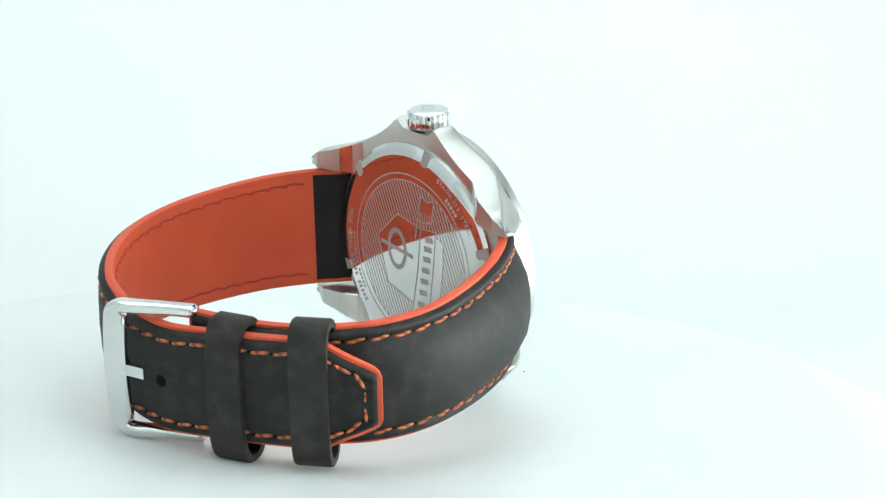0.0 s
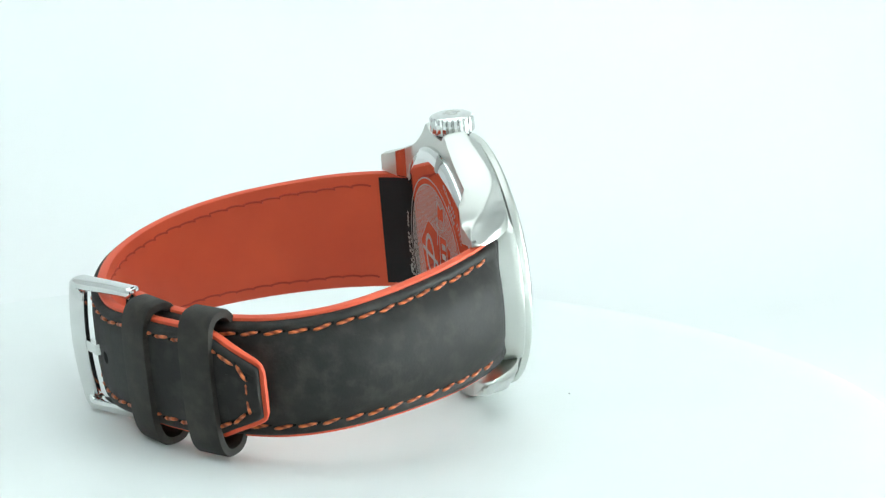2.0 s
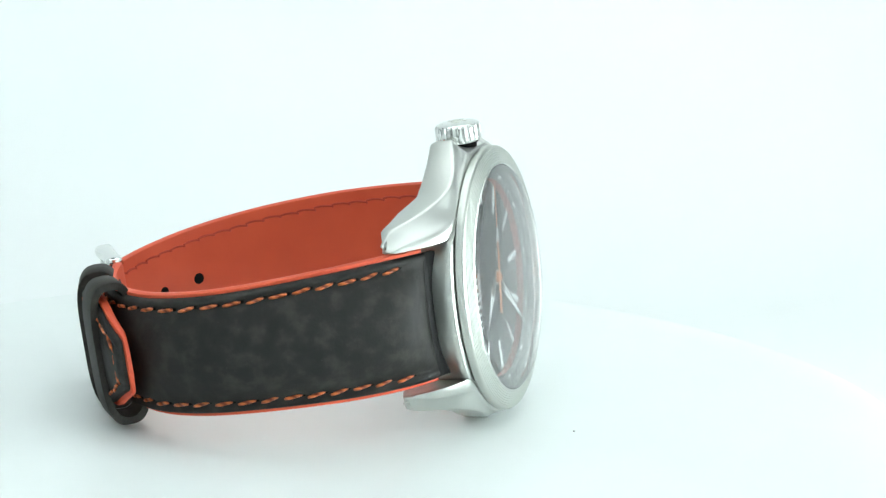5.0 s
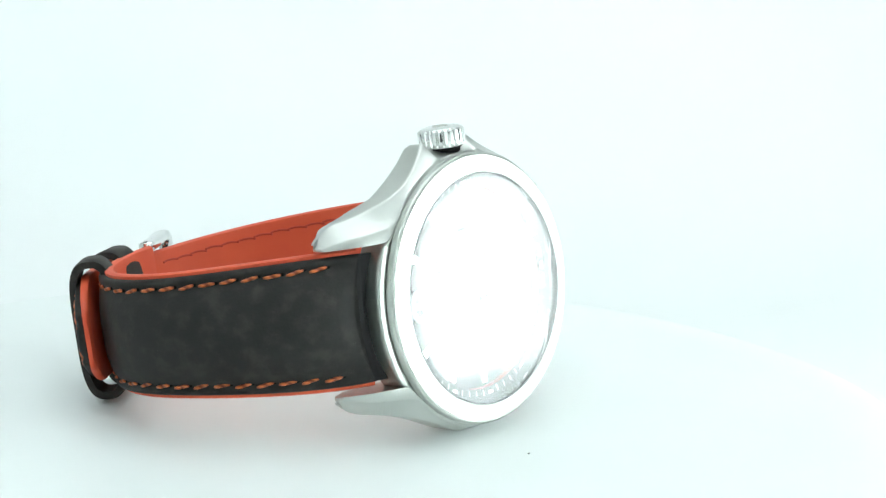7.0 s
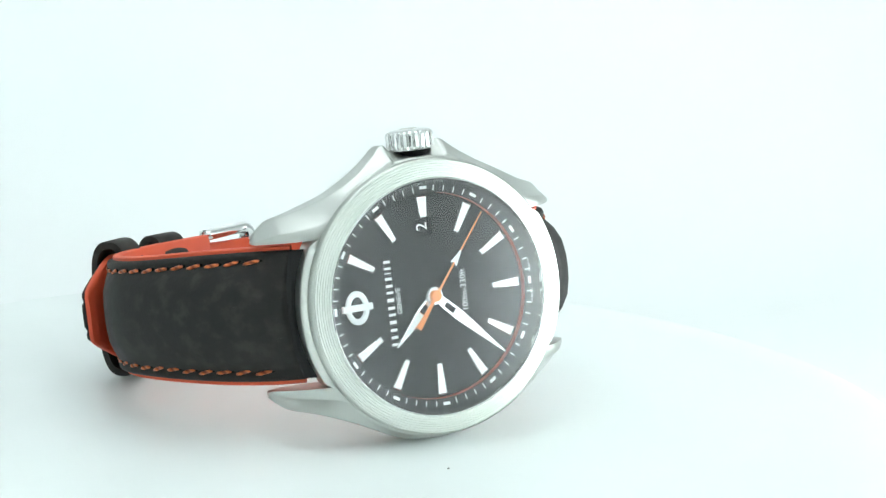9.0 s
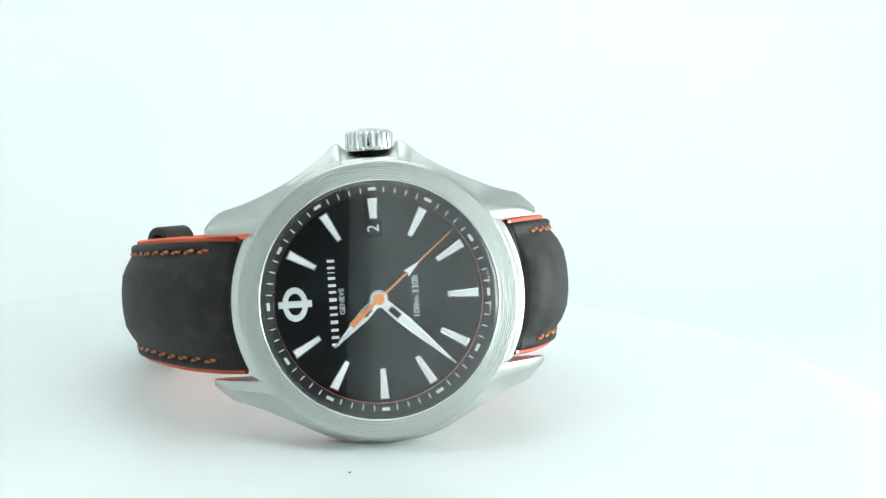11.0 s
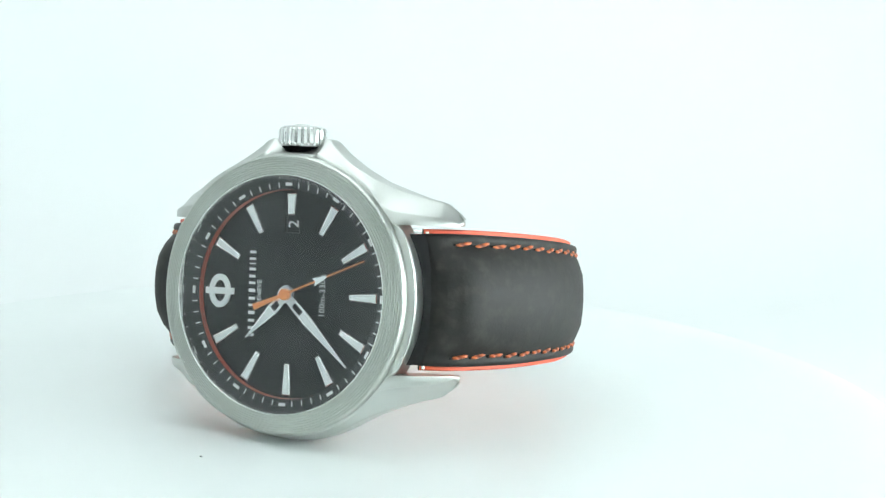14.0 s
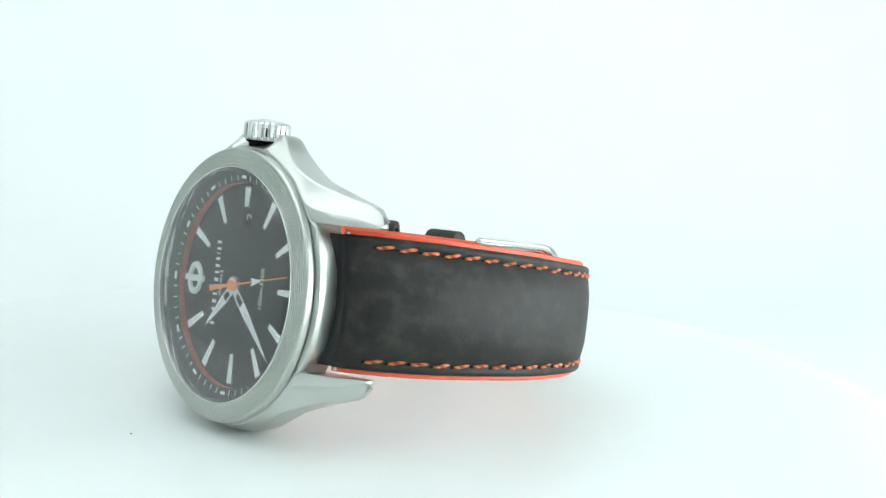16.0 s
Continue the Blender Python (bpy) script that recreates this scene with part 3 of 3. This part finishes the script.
def build_hands(watch):
    ob = part("hour_hand", hand_mesh(9.6, 1.75, 1.9, 3.2, 1.35, 0.35), [M["hand"], M["lume"]], watch, "short tapered steel hour hand with white fill", sharp=30)
    ob.matrix_basis = pose(0, 0, 0, 0, 0, -315.8)
    ob = part("minute_hand", hand_mesh(14.7, 1.65, 2.1, 3.9, 1.25, 0.75), [M["hand"], M["lume"]], watch, "long tapered steel minute hand with white fill", sharp=30)
    ob.matrix_basis = pose(0, 0, 0, 0, 0, -223.3)
    bm = bmesh.new()
    z = 1.15
    def slab(poly, mat=0, lift=0.0):
        before = set(bm.faces)
        prism(poly, z - 0.07, z + 0.07 + lift, bm=bm)
        for f in set(bm.faces) - before:
            f.material_index = mat
    slab([(0.0, -0.17), (5.6, -0.46), (5.6, 0.46), (0.0, 0.17)])
    slab([(0.0, -0.15), (-14.4, -0.07), (-14.4, 0.07), (0.0, 0.15)])
    slab([(-5.4, -0.60), (-7.9, -0.06), (-7.9, 0.06), (-5.4, 0.60), (-5.75, 0.0)], 1, 0.03)
    lathe([(0, z - 0.3), (0.85, z - 0.3), (0.85, z + 0.1), (0.7, z + 0.2), (0, z + 0.22)], 40, bm)
    return part("second_hand", bm, [M["orange_paint"], M["lume"]], watch, "thin orange second hand with a white arrow", sharp=30)


# ---------------------------------------------------------------- the strap
SHORT = [(-19.4, -3.3), (-22.6, -6.0), (-25.9, -9.5), (-30.1, -15.5), (-34.0, -24.0), (-36.0, -32.5), (-35.2, -40.0), (-31.9, -46.0), (-27.2, -50.8), (-20.8, -54.6), (-13.5, -57.2)]
LONG = [(19.4, -3.3), (22.2, -6.2), (24.6, -10.2), (27.2, -17.4), (28.25, -27.0), (27.55, -36.5), (24.7, -44.5), (18.8, -51.8), (11.2, -57.2), (3.0, -60.2), (-4.0, -61.3), (-11.0, -60.9),
        (-17.8, -59.2), (-24.3, -56.4), (-30.8, -52.1), (-35.9, -47.7), (-39.3, -44.0)]


def frames_of(points, steps):
    """Places along a strap, each with its tangent and its outward normal in the x-z plane."""
    pts, length = spline([(x, 0, z) for x, z in points], steps)
    out = []
    for i, p in enumerate(pts):
        d = (pts[min(i + 1, steps)] - pts[max(i - 1, 0)]).normalized()
        nrm = Vector((d.z, 0, -d.x))
        if nrm.dot(p - Vector((-4, 0, -32))) < 0:
            nrm = -nrm
        out.append((p, d, nrm))
    return out, length


def strap_piece(watch, name, points, width, pad, drift, label, lining_from, tip=0.0, steps=360):
    """One half of the strap: the padded leather, and under it the lining, which stands a little proud all round."""
    fr, length = frames_of(points, steps)
    fr = [(p + Vector((0, drift(length * i / steps, length), 0)), d, nrm) for i, (p, d, nrm) in enumerate(fr)]
    def bow(y, w, s):
        """The end follows the round case: the middle stands back from the edges."""
        return 1.9 * (1 - min(1.0, abs(y) / w) ** 2) * max(0.0, 1 - s / 11.0)
    # black rounded end that tucks under the case; its extension also blackens the shaded gap there
    rings = []
    for i, (p, d, nrm) in enumerate(fr):
        s = length * i / steps
        if s > 2.6:
            break
        w = width(s, length) - 0.5
        k = min(1.0, 0.7 + 0.3 * s / 0.8)
        prof = [(w, -0.5), (w, 0.35 * k), (w - 0.5, 0.72 * k), (w * 0.5, 1.3 * k), (0, 1.5 * k), (-w * 0.5, 1.3 * k), (-w + 0.5, 0.72 * k), (-w, 0.35 * k), (-w, -0.5)]
        if not i:
            rings.append([p - d * 1.7 + Vector((0, y, 0)) + nrm * min(h, 0.8) for y, h in prof])
        rings.append([p + d * 0.3 * bow(y, w, s) + Vector((0, y, 0)) + nrm * h for y, h in prof])
    bm = bmesh.new()
    loops(bm, rings)
    end_piece = bm
    rings = []
    for i, (p, d, nrm) in enumerate(fr):
        s = length * i / steps
        if tip and s > length - 0.55:
            break
        if s < 0.75:
            continue
        near_tip = tip * max(0.0, 1 - (length - s) / 9.0)
        w, h = width(s, length) - 0.38 - 0.15 * min(1.0, 3 * near_tip), pad(s, length)
        lead = max(0.0, s - 0.75)
        e = 1.05 * (1 - 0.45 * tip * max(0.0, 1 - (length - 0.55 - s) / 0.9) ** 2) * min(1.0, 0.78 + 0.22 * math.sqrt(min(1.0, lead / 2.0)))
        grow = min(1.0, lead / 8.0)
        h *= 0.40 + 0.60 * (1 - (1 - grow) ** 2.2)
        groove = 0.24 * min(1.0, lead / 6.0)
        half = [(w - 0.02, 0.02), (w - 0.04, e * 0.40), (w - 0.18, e * 0.78), (w - 0.50, e * 0.97), (w - 0.95, e), (w - 1.54, e * (1 - groove)), (w - 2.15, e + 0.02 + 0.10 * h), (w - 3.3, e + 0.04 + 0.46 * h),
                (w * 0.45, e + 0.05 + 0.82 * h), (w * 0.2, e + 0.05 + 0.97 * h)]
        prof = half + [(0, e + 0.05 + h)] + [(-y, z) for y, z in reversed(half)]
        rings.append([p + d * bow(y, w, s) + Vector((0, y, 0)) + nrm * z for y, z in prof])
    bm = bmesh.new()
    loops(bm, rings)
    strap = part(name, bm, M["leather"], watch, label, sharp=50)
    part("strap_end", end_piece, M["rubber"], strap, "black rounded strap end by the case", sharp=50)
    rings = []
    for i, (p, d, nrm) in enumerate(fr):
        s = length * i / steps
        w = width(s, length)
        t = (1.45 if s > 3 else 0.7 + 0.25 * s) * (1.0 - 0.35 * tip * max(0.0, 1 - (length - s) / 1.5)) * (1 - 0.35 * tip * max(0.0, 1 - (length - s) / 12.0))
        half = [(w + 0.05, 0.0), (w + 0.24, -t * 0.25), (w + 0.24, -t * 0.65), (w + 0.02, -t * 0.93), (w - 0.6, -t), (w * 0.5, -t - 0.05)]
        prof = half + [(-y, z) for y, z in reversed(half)]
        rings.append([p + Vector((0, y, 0)) + nrm * z for y, z in prof])
    k = round(lining_from / length * steps)
    first = round(1.0 / length * steps)
    bm = bmesh.new()
    loops(bm, rings[max(k, first):])
    part("lining", bm, M["orange"], strap, "smooth orange lining with painted edges", sharp=50)
    if k:
        # black end of the lining, still with orange edges
        bm = bmesh.new()
        loops(bm, rings[first:k + 1], material_of=lambda i: 1 if i in (0, 1, 2, 3, 7, 8, 9, 10, 11) else 0)
        part("lining_end", bm, [M["rubber"], M["orange"]], strap, "black end of the lining by the lugs", sharp=50)
    return strap, fr, length


def stitches(strap, fr, length, start, stop, pitch, edge, lift, mesh, width, inner=False):
    steps = len(fr) - 1
    n = int((stop - start) / pitch)
    for sgn in (1, -1):
        for k in range(n + 1):
            s = start + k * pitch
            i = min(steps - 1, max(0, int(s / length * steps)))
            f = s / length * steps - i
            p = fr[i][0].lerp(fr[i + 1][0], f)
            d, nrm = fr[i][1], fr[i][2]
            y = sgn * (width(s, length) - edge) + 0.07 * math.sin(k * 1.7 + sgn)
            ob = new("inner_stitch" if inner else "stitch", mesh)
            ob.parent = strap
            q = (p + nrm * lift + Vector((0, y, 0))) * K
            side = nrm.cross(d)
            tilt = radians((10 + 4 * math.sin(k * 2.3)) * (0.2 if inner else 1.0))
            d2 = (d * math.cos(tilt) + side * math.sin(tilt)).normalized()
            s2 = nrm.cross(d2)
            ob.matrix_basis = Matrix(((d2.x, s2.x, nrm.x, q.x), (d2.y, s2.y, nrm.y, q.y), (d2.z, s2.z, nrm.z, q.z), (0, 0, 0, 1)))


def stitch_mesh(name, length, width, height, mat):
    bm = bmesh.new()
    rings = []
    for t, k in ((-0.5, 0.45), (-0.42, 0.8), (-0.2, 1.0), (0.2, 1.0), (0.42, 0.8), (0.5, 0.45)):
        drop = -0.35 * height * (abs(t) > 0.4)
        rings.append([(t * length, 0.5 * width * k * math.cos(a), height * k * math.sin(a) + drop) for a in [math.pi * 2 * j / 8 for j in range(8)]])
    loops(bm, rings)
    # the needle hole beside it, its shade drawn as a black plug
    hole = len(bm.faces)
    loops(bm, [[(-0.55 * length + 0.34 * r * math.cos(a), 0.05 + 0.25 * r * math.sin(a), z) for a in [math.pi * 2 * j / 10 for j in range(10)]] for r, z in ((1.0, -0.35), (1.0, -0.06), (0.6, -0.03))])
    bm.faces.ensure_lookup_table()
    for f in bm.faces[hole:]:
        f.material_index = 1
    for v in bm.verts:
        v.co *= K
    me = bpy.data.meshes.new(name)
    bmesh.ops.recalc_face_normals(bm, faces=bm.faces)
    bm.to_mesh(me)
    bm.free()
    me.shade_smooth()
    me.materials.append(mat)
    me.materials.append(M["shadow_gap"])
    return me


def scallop_mesh(name, length, bow, mat):
    """One loop of the seam on the lining: a thin thread that swings out and back."""
    bm = tube([(t * length, bow * (1 - 4 * t * t) - bow * 0.6, 0.03 - 0.16 * (abs(t) > 0.45)) for t in (-0.5, -0.44, -0.3, -0.12, 0.12, 0.3, 0.44, 0.5)], 0.19, 6)
    for v in bm.verts:
        v.co *= K
    me = bpy.data.meshes.new(name)
    bmesh.ops.recalc_face_normals(bm, faces=bm.faces)
    bm.to_mesh(me)
    bm.free()
    me.shade_smooth()
    me.materials.append(mat)
    return me


def build_strap(watch):
    def w_short(s, n):
        return table([(0, 9.9), (6, 10.0), (35, 9.15), (60, 8.9), (200, 8.8)], s)
    def w_long(s, n):
        return table([(0, 9.9), (6, 10.0), (30, 9.4), (44, 8.8), (75, 8.25), (n - 9.8, 8.2), (n - 8.0, 7.75), (n - 5.0, 6.35), (n - 2.2, 5.05), (n - 1.1, 4.5), (n - 0.55, 4.1), (n - 0.2, 3.65), (n, 3.0)], s)
    def pad_short(s, n):
        return table([(0, 2.2), (5, 2.7), (14, 2.6), (30, 2.2), (45, 1.0), (58, 0.25), (200, 0.1)], s)
    def pad_long(s, n):
        return table([(0, 2.4), (5, 3.0), (10, 2.7), (18, 2.3), (32, 1.9), (46, 0.9), (60, 0.25), (200, 0.1)], s)
    def drift_short(s, n):
        return table([(0, 0.1), (20, 0.3), (40, 0.2), (n, 0.0)], s)
    def drift_long(s, n):
        return table([(0, 0.1), (25, -0.05), (42, -0.3), (n - 50, -0.9), (n - 36, -1.2), (n - 22, 0.1), (n - 12, 0.3), (n, 0.0)], s)
    thread = stitch_mesh("stitch", 2.75, 0.56, 0.26, M["thread"])
    thin = scallop_mesh("inner_stitch", 3.25, 0.24, M["orange_stitch"])
    short, fs, ls = strap_piece(watch, "strap_short", SHORT, w_short, pad_short, drift_short, "dark leather strap half with orange stitching, buckle end", 0.0)
    long_, fl, ll = strap_piece(watch, "strap_long", LONG, w_long, pad_long, drift_long, "dark leather strap half with orange stitching and pointed tip", 7.3, 1.0)
    stitches(short, fs, ls, 6.8, ls - 2, 3.3, 1.92, 0.98, thread, w_short)
    stitches(long_, fl, ll, 6.8, ll - 11, 3.3, 1.92, 0.98, thread, w_long)
    stitches(long_, fl, ll, 10.5, ll - 38, 3.2, 1.9, -1.47, thin, w_long, True)
    stitches(short, fs, ls, 8.0, ls - 30, 3.2, 1.9, -1.47, thin, w_short, True)
    # stitching round the tip
    steps = len(fl) - 1
    corner = [(ll - 7.9, 6.0), (ll - 5.0, 4.75), (ll - 2.8, 3.1), (ll - 2.1, 0.8), (ll - 2.1, -1.7), (ll - 3.8, -3.95), (ll - 6.6, -5.35)]
    for (s, y), turn in zip(corner, (-22, -28, -60, -92, -88, -140, -156)):
        i = min(steps - 1, int(s / ll * steps))
        p, d, nrm = fl[i]
        side = Vector((0, 1, 0))
        a = radians(turn)
        d2 = d * math.cos(a) + side * math.sin(a)
        s2 = nrm.cross(d2)
        q = (p + nrm * 1.06 + Vector((0, y, 0))) * K
        ob = new("stitch", thread)
        ob.parent = long_
        ob.matrix_basis = Matrix(((d2.x, s2.x, nrm.x, q.x), (d2.y, s2.y, nrm.y, q.y), (d2.z, s2.z, nrm.z, q.z), (0, 0, 0, 1)))
    # punched holes: dark plugs set flush through the strap, black for the shade inside
    for hx, hz in ((-10.8, -60.9), (-3.0, -61.2), (4.8, -59.6), (12.5, -56.4)):
        i = min(range(len(fl)), key=lambda k: (fl[k][0].x - hx) ** 2 + (fl[k][0].z - hz) ** 2)
        p, d, nrm = fl[i]
        bm = bmesh.new()
        rings = []
        for h in (-1.53, 1.13 + pad_long(i / steps * ll, ll)):
            rings.append([p + nrm * h + 0.92 * (math.cos(a) * d * 1.1 + math.sin(a) * Vector((0, 1, 0))) for a in [2 * math.pi * k / 16 for k in range(16)]])
        loops(bm, rings)
        part("punched_hole", bm, M["shadow_gap"], long_, "dark punched buckle hole", sharp=0)
    # keepers: flat leather loops round both halves
    for (cx, cz), sag, label in (((-21.6, -56.6), -0.55, "fixed leather keeper loop"), ((-31.3, -50.0), 0.1, "sliding leather keeper loop")):
        i = min(range(len(fl)), key=lambda k: (fl[k][0] - Vector((cx, 0, cz))).length)
        p, d, nrm = fl[i]
        centre = Vector((p.x, sag, p.z)) - nrm * 1.55
        rings = []
        n = 72
        for k in range(n + 1):
            a = 2 * math.pi * k / n
            c, s = math.cos(a), math.sin(a)
            e = 0.5
            def at(ry, rh):
                return Vector((0, math.copysign(abs(c) ** e, c) * ry, 0)) + nrm * (math.copysign(abs(s) ** (e * 1.5), s) * rh)
            o, q = at(11.0, 3.65), at(9.8, 2.6)
            hw = 2.75
            ring = [centre + o * 0.985 + d * (hw), centre + o + d * (hw - 0.3), centre + o - d * (hw - 0.3), centre + o * 0.985 - d * hw, centre + q - d * hw, centre + q + d * hw]
            rings.append(ring)
        bm = bmesh.new()
        loops(bm, rings, caps=False)
        bmesh.ops.remove_doubles(bm, verts=bm.verts, dist=1e-4)
        part("keeper", bm, M["keeper"], watch, label, sharp=50)
    # spring bars between the lugs
    for sx in (-1, 1):
        part("spring_bar", tube([(sx * 20.25, y, -4.6) for y in (-9.9, -5, 5, 9.9)], 0.42, 12), M["brushed"], watch, "steel spring bar between the lugs")
    build_buckle(watch)


def build_buckle(watch):
    """The polished pin buckle: a bowed frame, a pin and a tongue; it sits a little low on the strap."""
    side = [(-13.6, -56.9), (-10.6, -58.8), (-7.6, -60.9), (-5.0, -62.9), (-2.8, -64.1)]
    low = -0.85
    arm, _ = spline([(x, 0, z) for x, z in side], 20)
    end = (arm[20] - arm[18]).normalized()
    out = Vector((end.z, 0, -end.x))
    turn, half = 1.6, 9.78
    # one bent bar: up an arm, round a corner, across, and back; each row is place, way, broad and thick half-measures
    rows = []
    for i, p in enumerate(arm[:18]):
        f = i / 20
        rows.append((p + Vector((0, half, 0)), (arm[i + 1] - arm[max(i - 1, 0)]).normalized(), 0.92, 1.38 + 0.25 * f * f - 0.15 * math.sin(math.pi * f)))
    heel = arm[20] - end * turn
    for k in range(7):
        a = math.pi / 2 * k / 6
        way = end * math.cos(a) + Vector((0, -1, 0)) * math.sin(a)
        rows.append((heel + Vector((0, half - turn, 0)) + turn * (Vector((0, 1, 0)) * math.cos(a) + end * math.sin(a)), way, 0.92 + 0.95 * (k / 6) ** 1.5, 1.5 - 0.65 * k / 6))
    bar = [(Vector((arm[20].x, y, arm[20].z)) + out * 0.7 * (1 - (y / 8.2) ** 2), Vector((0, -1, 0)), 1.9, 0.85) for y in (6.8, 5.0, 2.5, 0.0)]
    rows += bar
    rows += [(Vector((p.x, -p.y, p.z)), Vector((-w.x, w.y, -w.z)), b, h) for p, w, b, h in reversed(rows[:-1])]
    bm = bmesh.new()
    rings = []
    for i, (p, way, broad, thick) in enumerate(rows):
        lift = (out - way * out.dot(way)).normalized()
        across = way.cross(lift)
        ends = 0.55 if i in (0, len(rows) - 1) else 1.0
        ring = []
        for k in range(20):
            a = 2 * math.pi * (k + 0.5) / 20
            c, q = math.cos(a), math.sin(a)
            ring.append(p + Vector((0, low, 0)) + across * (math.copysign(abs(c) ** 0.7, c) * broad * ends) + lift * (math.copysign(abs(q) ** 0.75, q) * thick * ends))
        rings.append(ring)
    loops(bm, rings)
    buckle = part("buckle", bm, M["polished"], watch, "polished steel pin buckle", sharp=60)
    # black stubs on the arms draw the shade of the pin sockets
    for q in (1, -1):
        part("pin_socket", tube([(-12.9, low + q * y, -57.4) for y in (10.2, 10.66)], 0.5, 14), M["shadow_gap"], buckle, "dark socket of the buckle pin")
    part("pin", tube([(-13.1, low + y, -57.3) for y in (-10.4, -5, 5, 10.4)], 0.7, 12), M["polished"], buckle)
    bm = bmesh.new()
    rings = []
    for x, z in ((-7.9, -62.9), (-6.6, -63.3), (-5.0, -63.9), (-3.0, -65.15), (-2.2, -65.5)):
        rings.append([(x, low - 0.85, z - 0.3), (x, low + 0.85, z - 0.3), (x, low + 0.85, z + 0.5), (x, low - 0.85, z + 0.5)])
    loops(bm, rings)
    part("tongue", bm, M["polished"], buckle, "short steel tongue")


def build_watch():
    watch = new("wristwatch")
    tagged(watch, "steel wristwatch lying on its side, dark leather strap, orange lining", "watch")
    build_case(watch)
    build_crown(watch)
    build_dial(watch)
    second = build_hands(watch)
    build_strap(watch)
    return watch, second


M["orange_stitch"] = material("dark_orange_thread", (0.47, 0.045, 0.02), 0.7)[0]
build_set()
turntable = build_turntable()
watch, second_hand = build_watch()

# ---------------------------------------------------------------- what moves
# Where the watch lies on the turntable, with the turntable at zero.
LIE = Matrix(((0.98753, -0.06794, -0.14205, 0.000285), (-0.12951, 0.16266, -0.97815, -0.022942), (0.08956, 0.98434, 0.15184, 0.021330), (0, 0, 0, 1)))
TURNS = [(0.0, 135.67), (0.5, 129.98), (1.0, 124.28), (1.5, 118.51), (2.0, 112.74), (2.5, 107.03), (3.0, 101.36), (3.5, 95.63), (4.0, 89.87), (4.5, 84.2), (5.0, 78.5), (5.5, 72.9), (6.0, 67.2),
         (6.5, 61.56), (7.0, 55.85), (7.5, 50.12), (8.0, 44.45), (8.5, 38.87), (9.0, 33.19), (9.5, 27.7), (10.0, 22.2), (10.5, 16.7), (11.0, 11.2), (11.5, 5.72), (12.0, 0.07), (12.5, -5.63),
         (13.0, -11.32), (13.5, -16.95), (14.0, -22.63), (14.5, -28.37), (15.0, -34.16), (15.5, -40.0), (16.0, -45.91)]


TOP = -0.0005  # the upper face of the turntable


def motions():
    walk(turntable, [(t, pose(0, 0, TOP, 0, 0, a)) for t, a in TURNS])
    walk(watch, [(t, pose(0, 0, 0, 0, 0, a) @ LIE) for t, a in TURNS])
    walk(second_hand, [(t / 2, pose(0, 0, 0, 0, 0, -(149.1 + 6.0 * (t / 2 - 12.5)))) for t in range(33)])


motions()
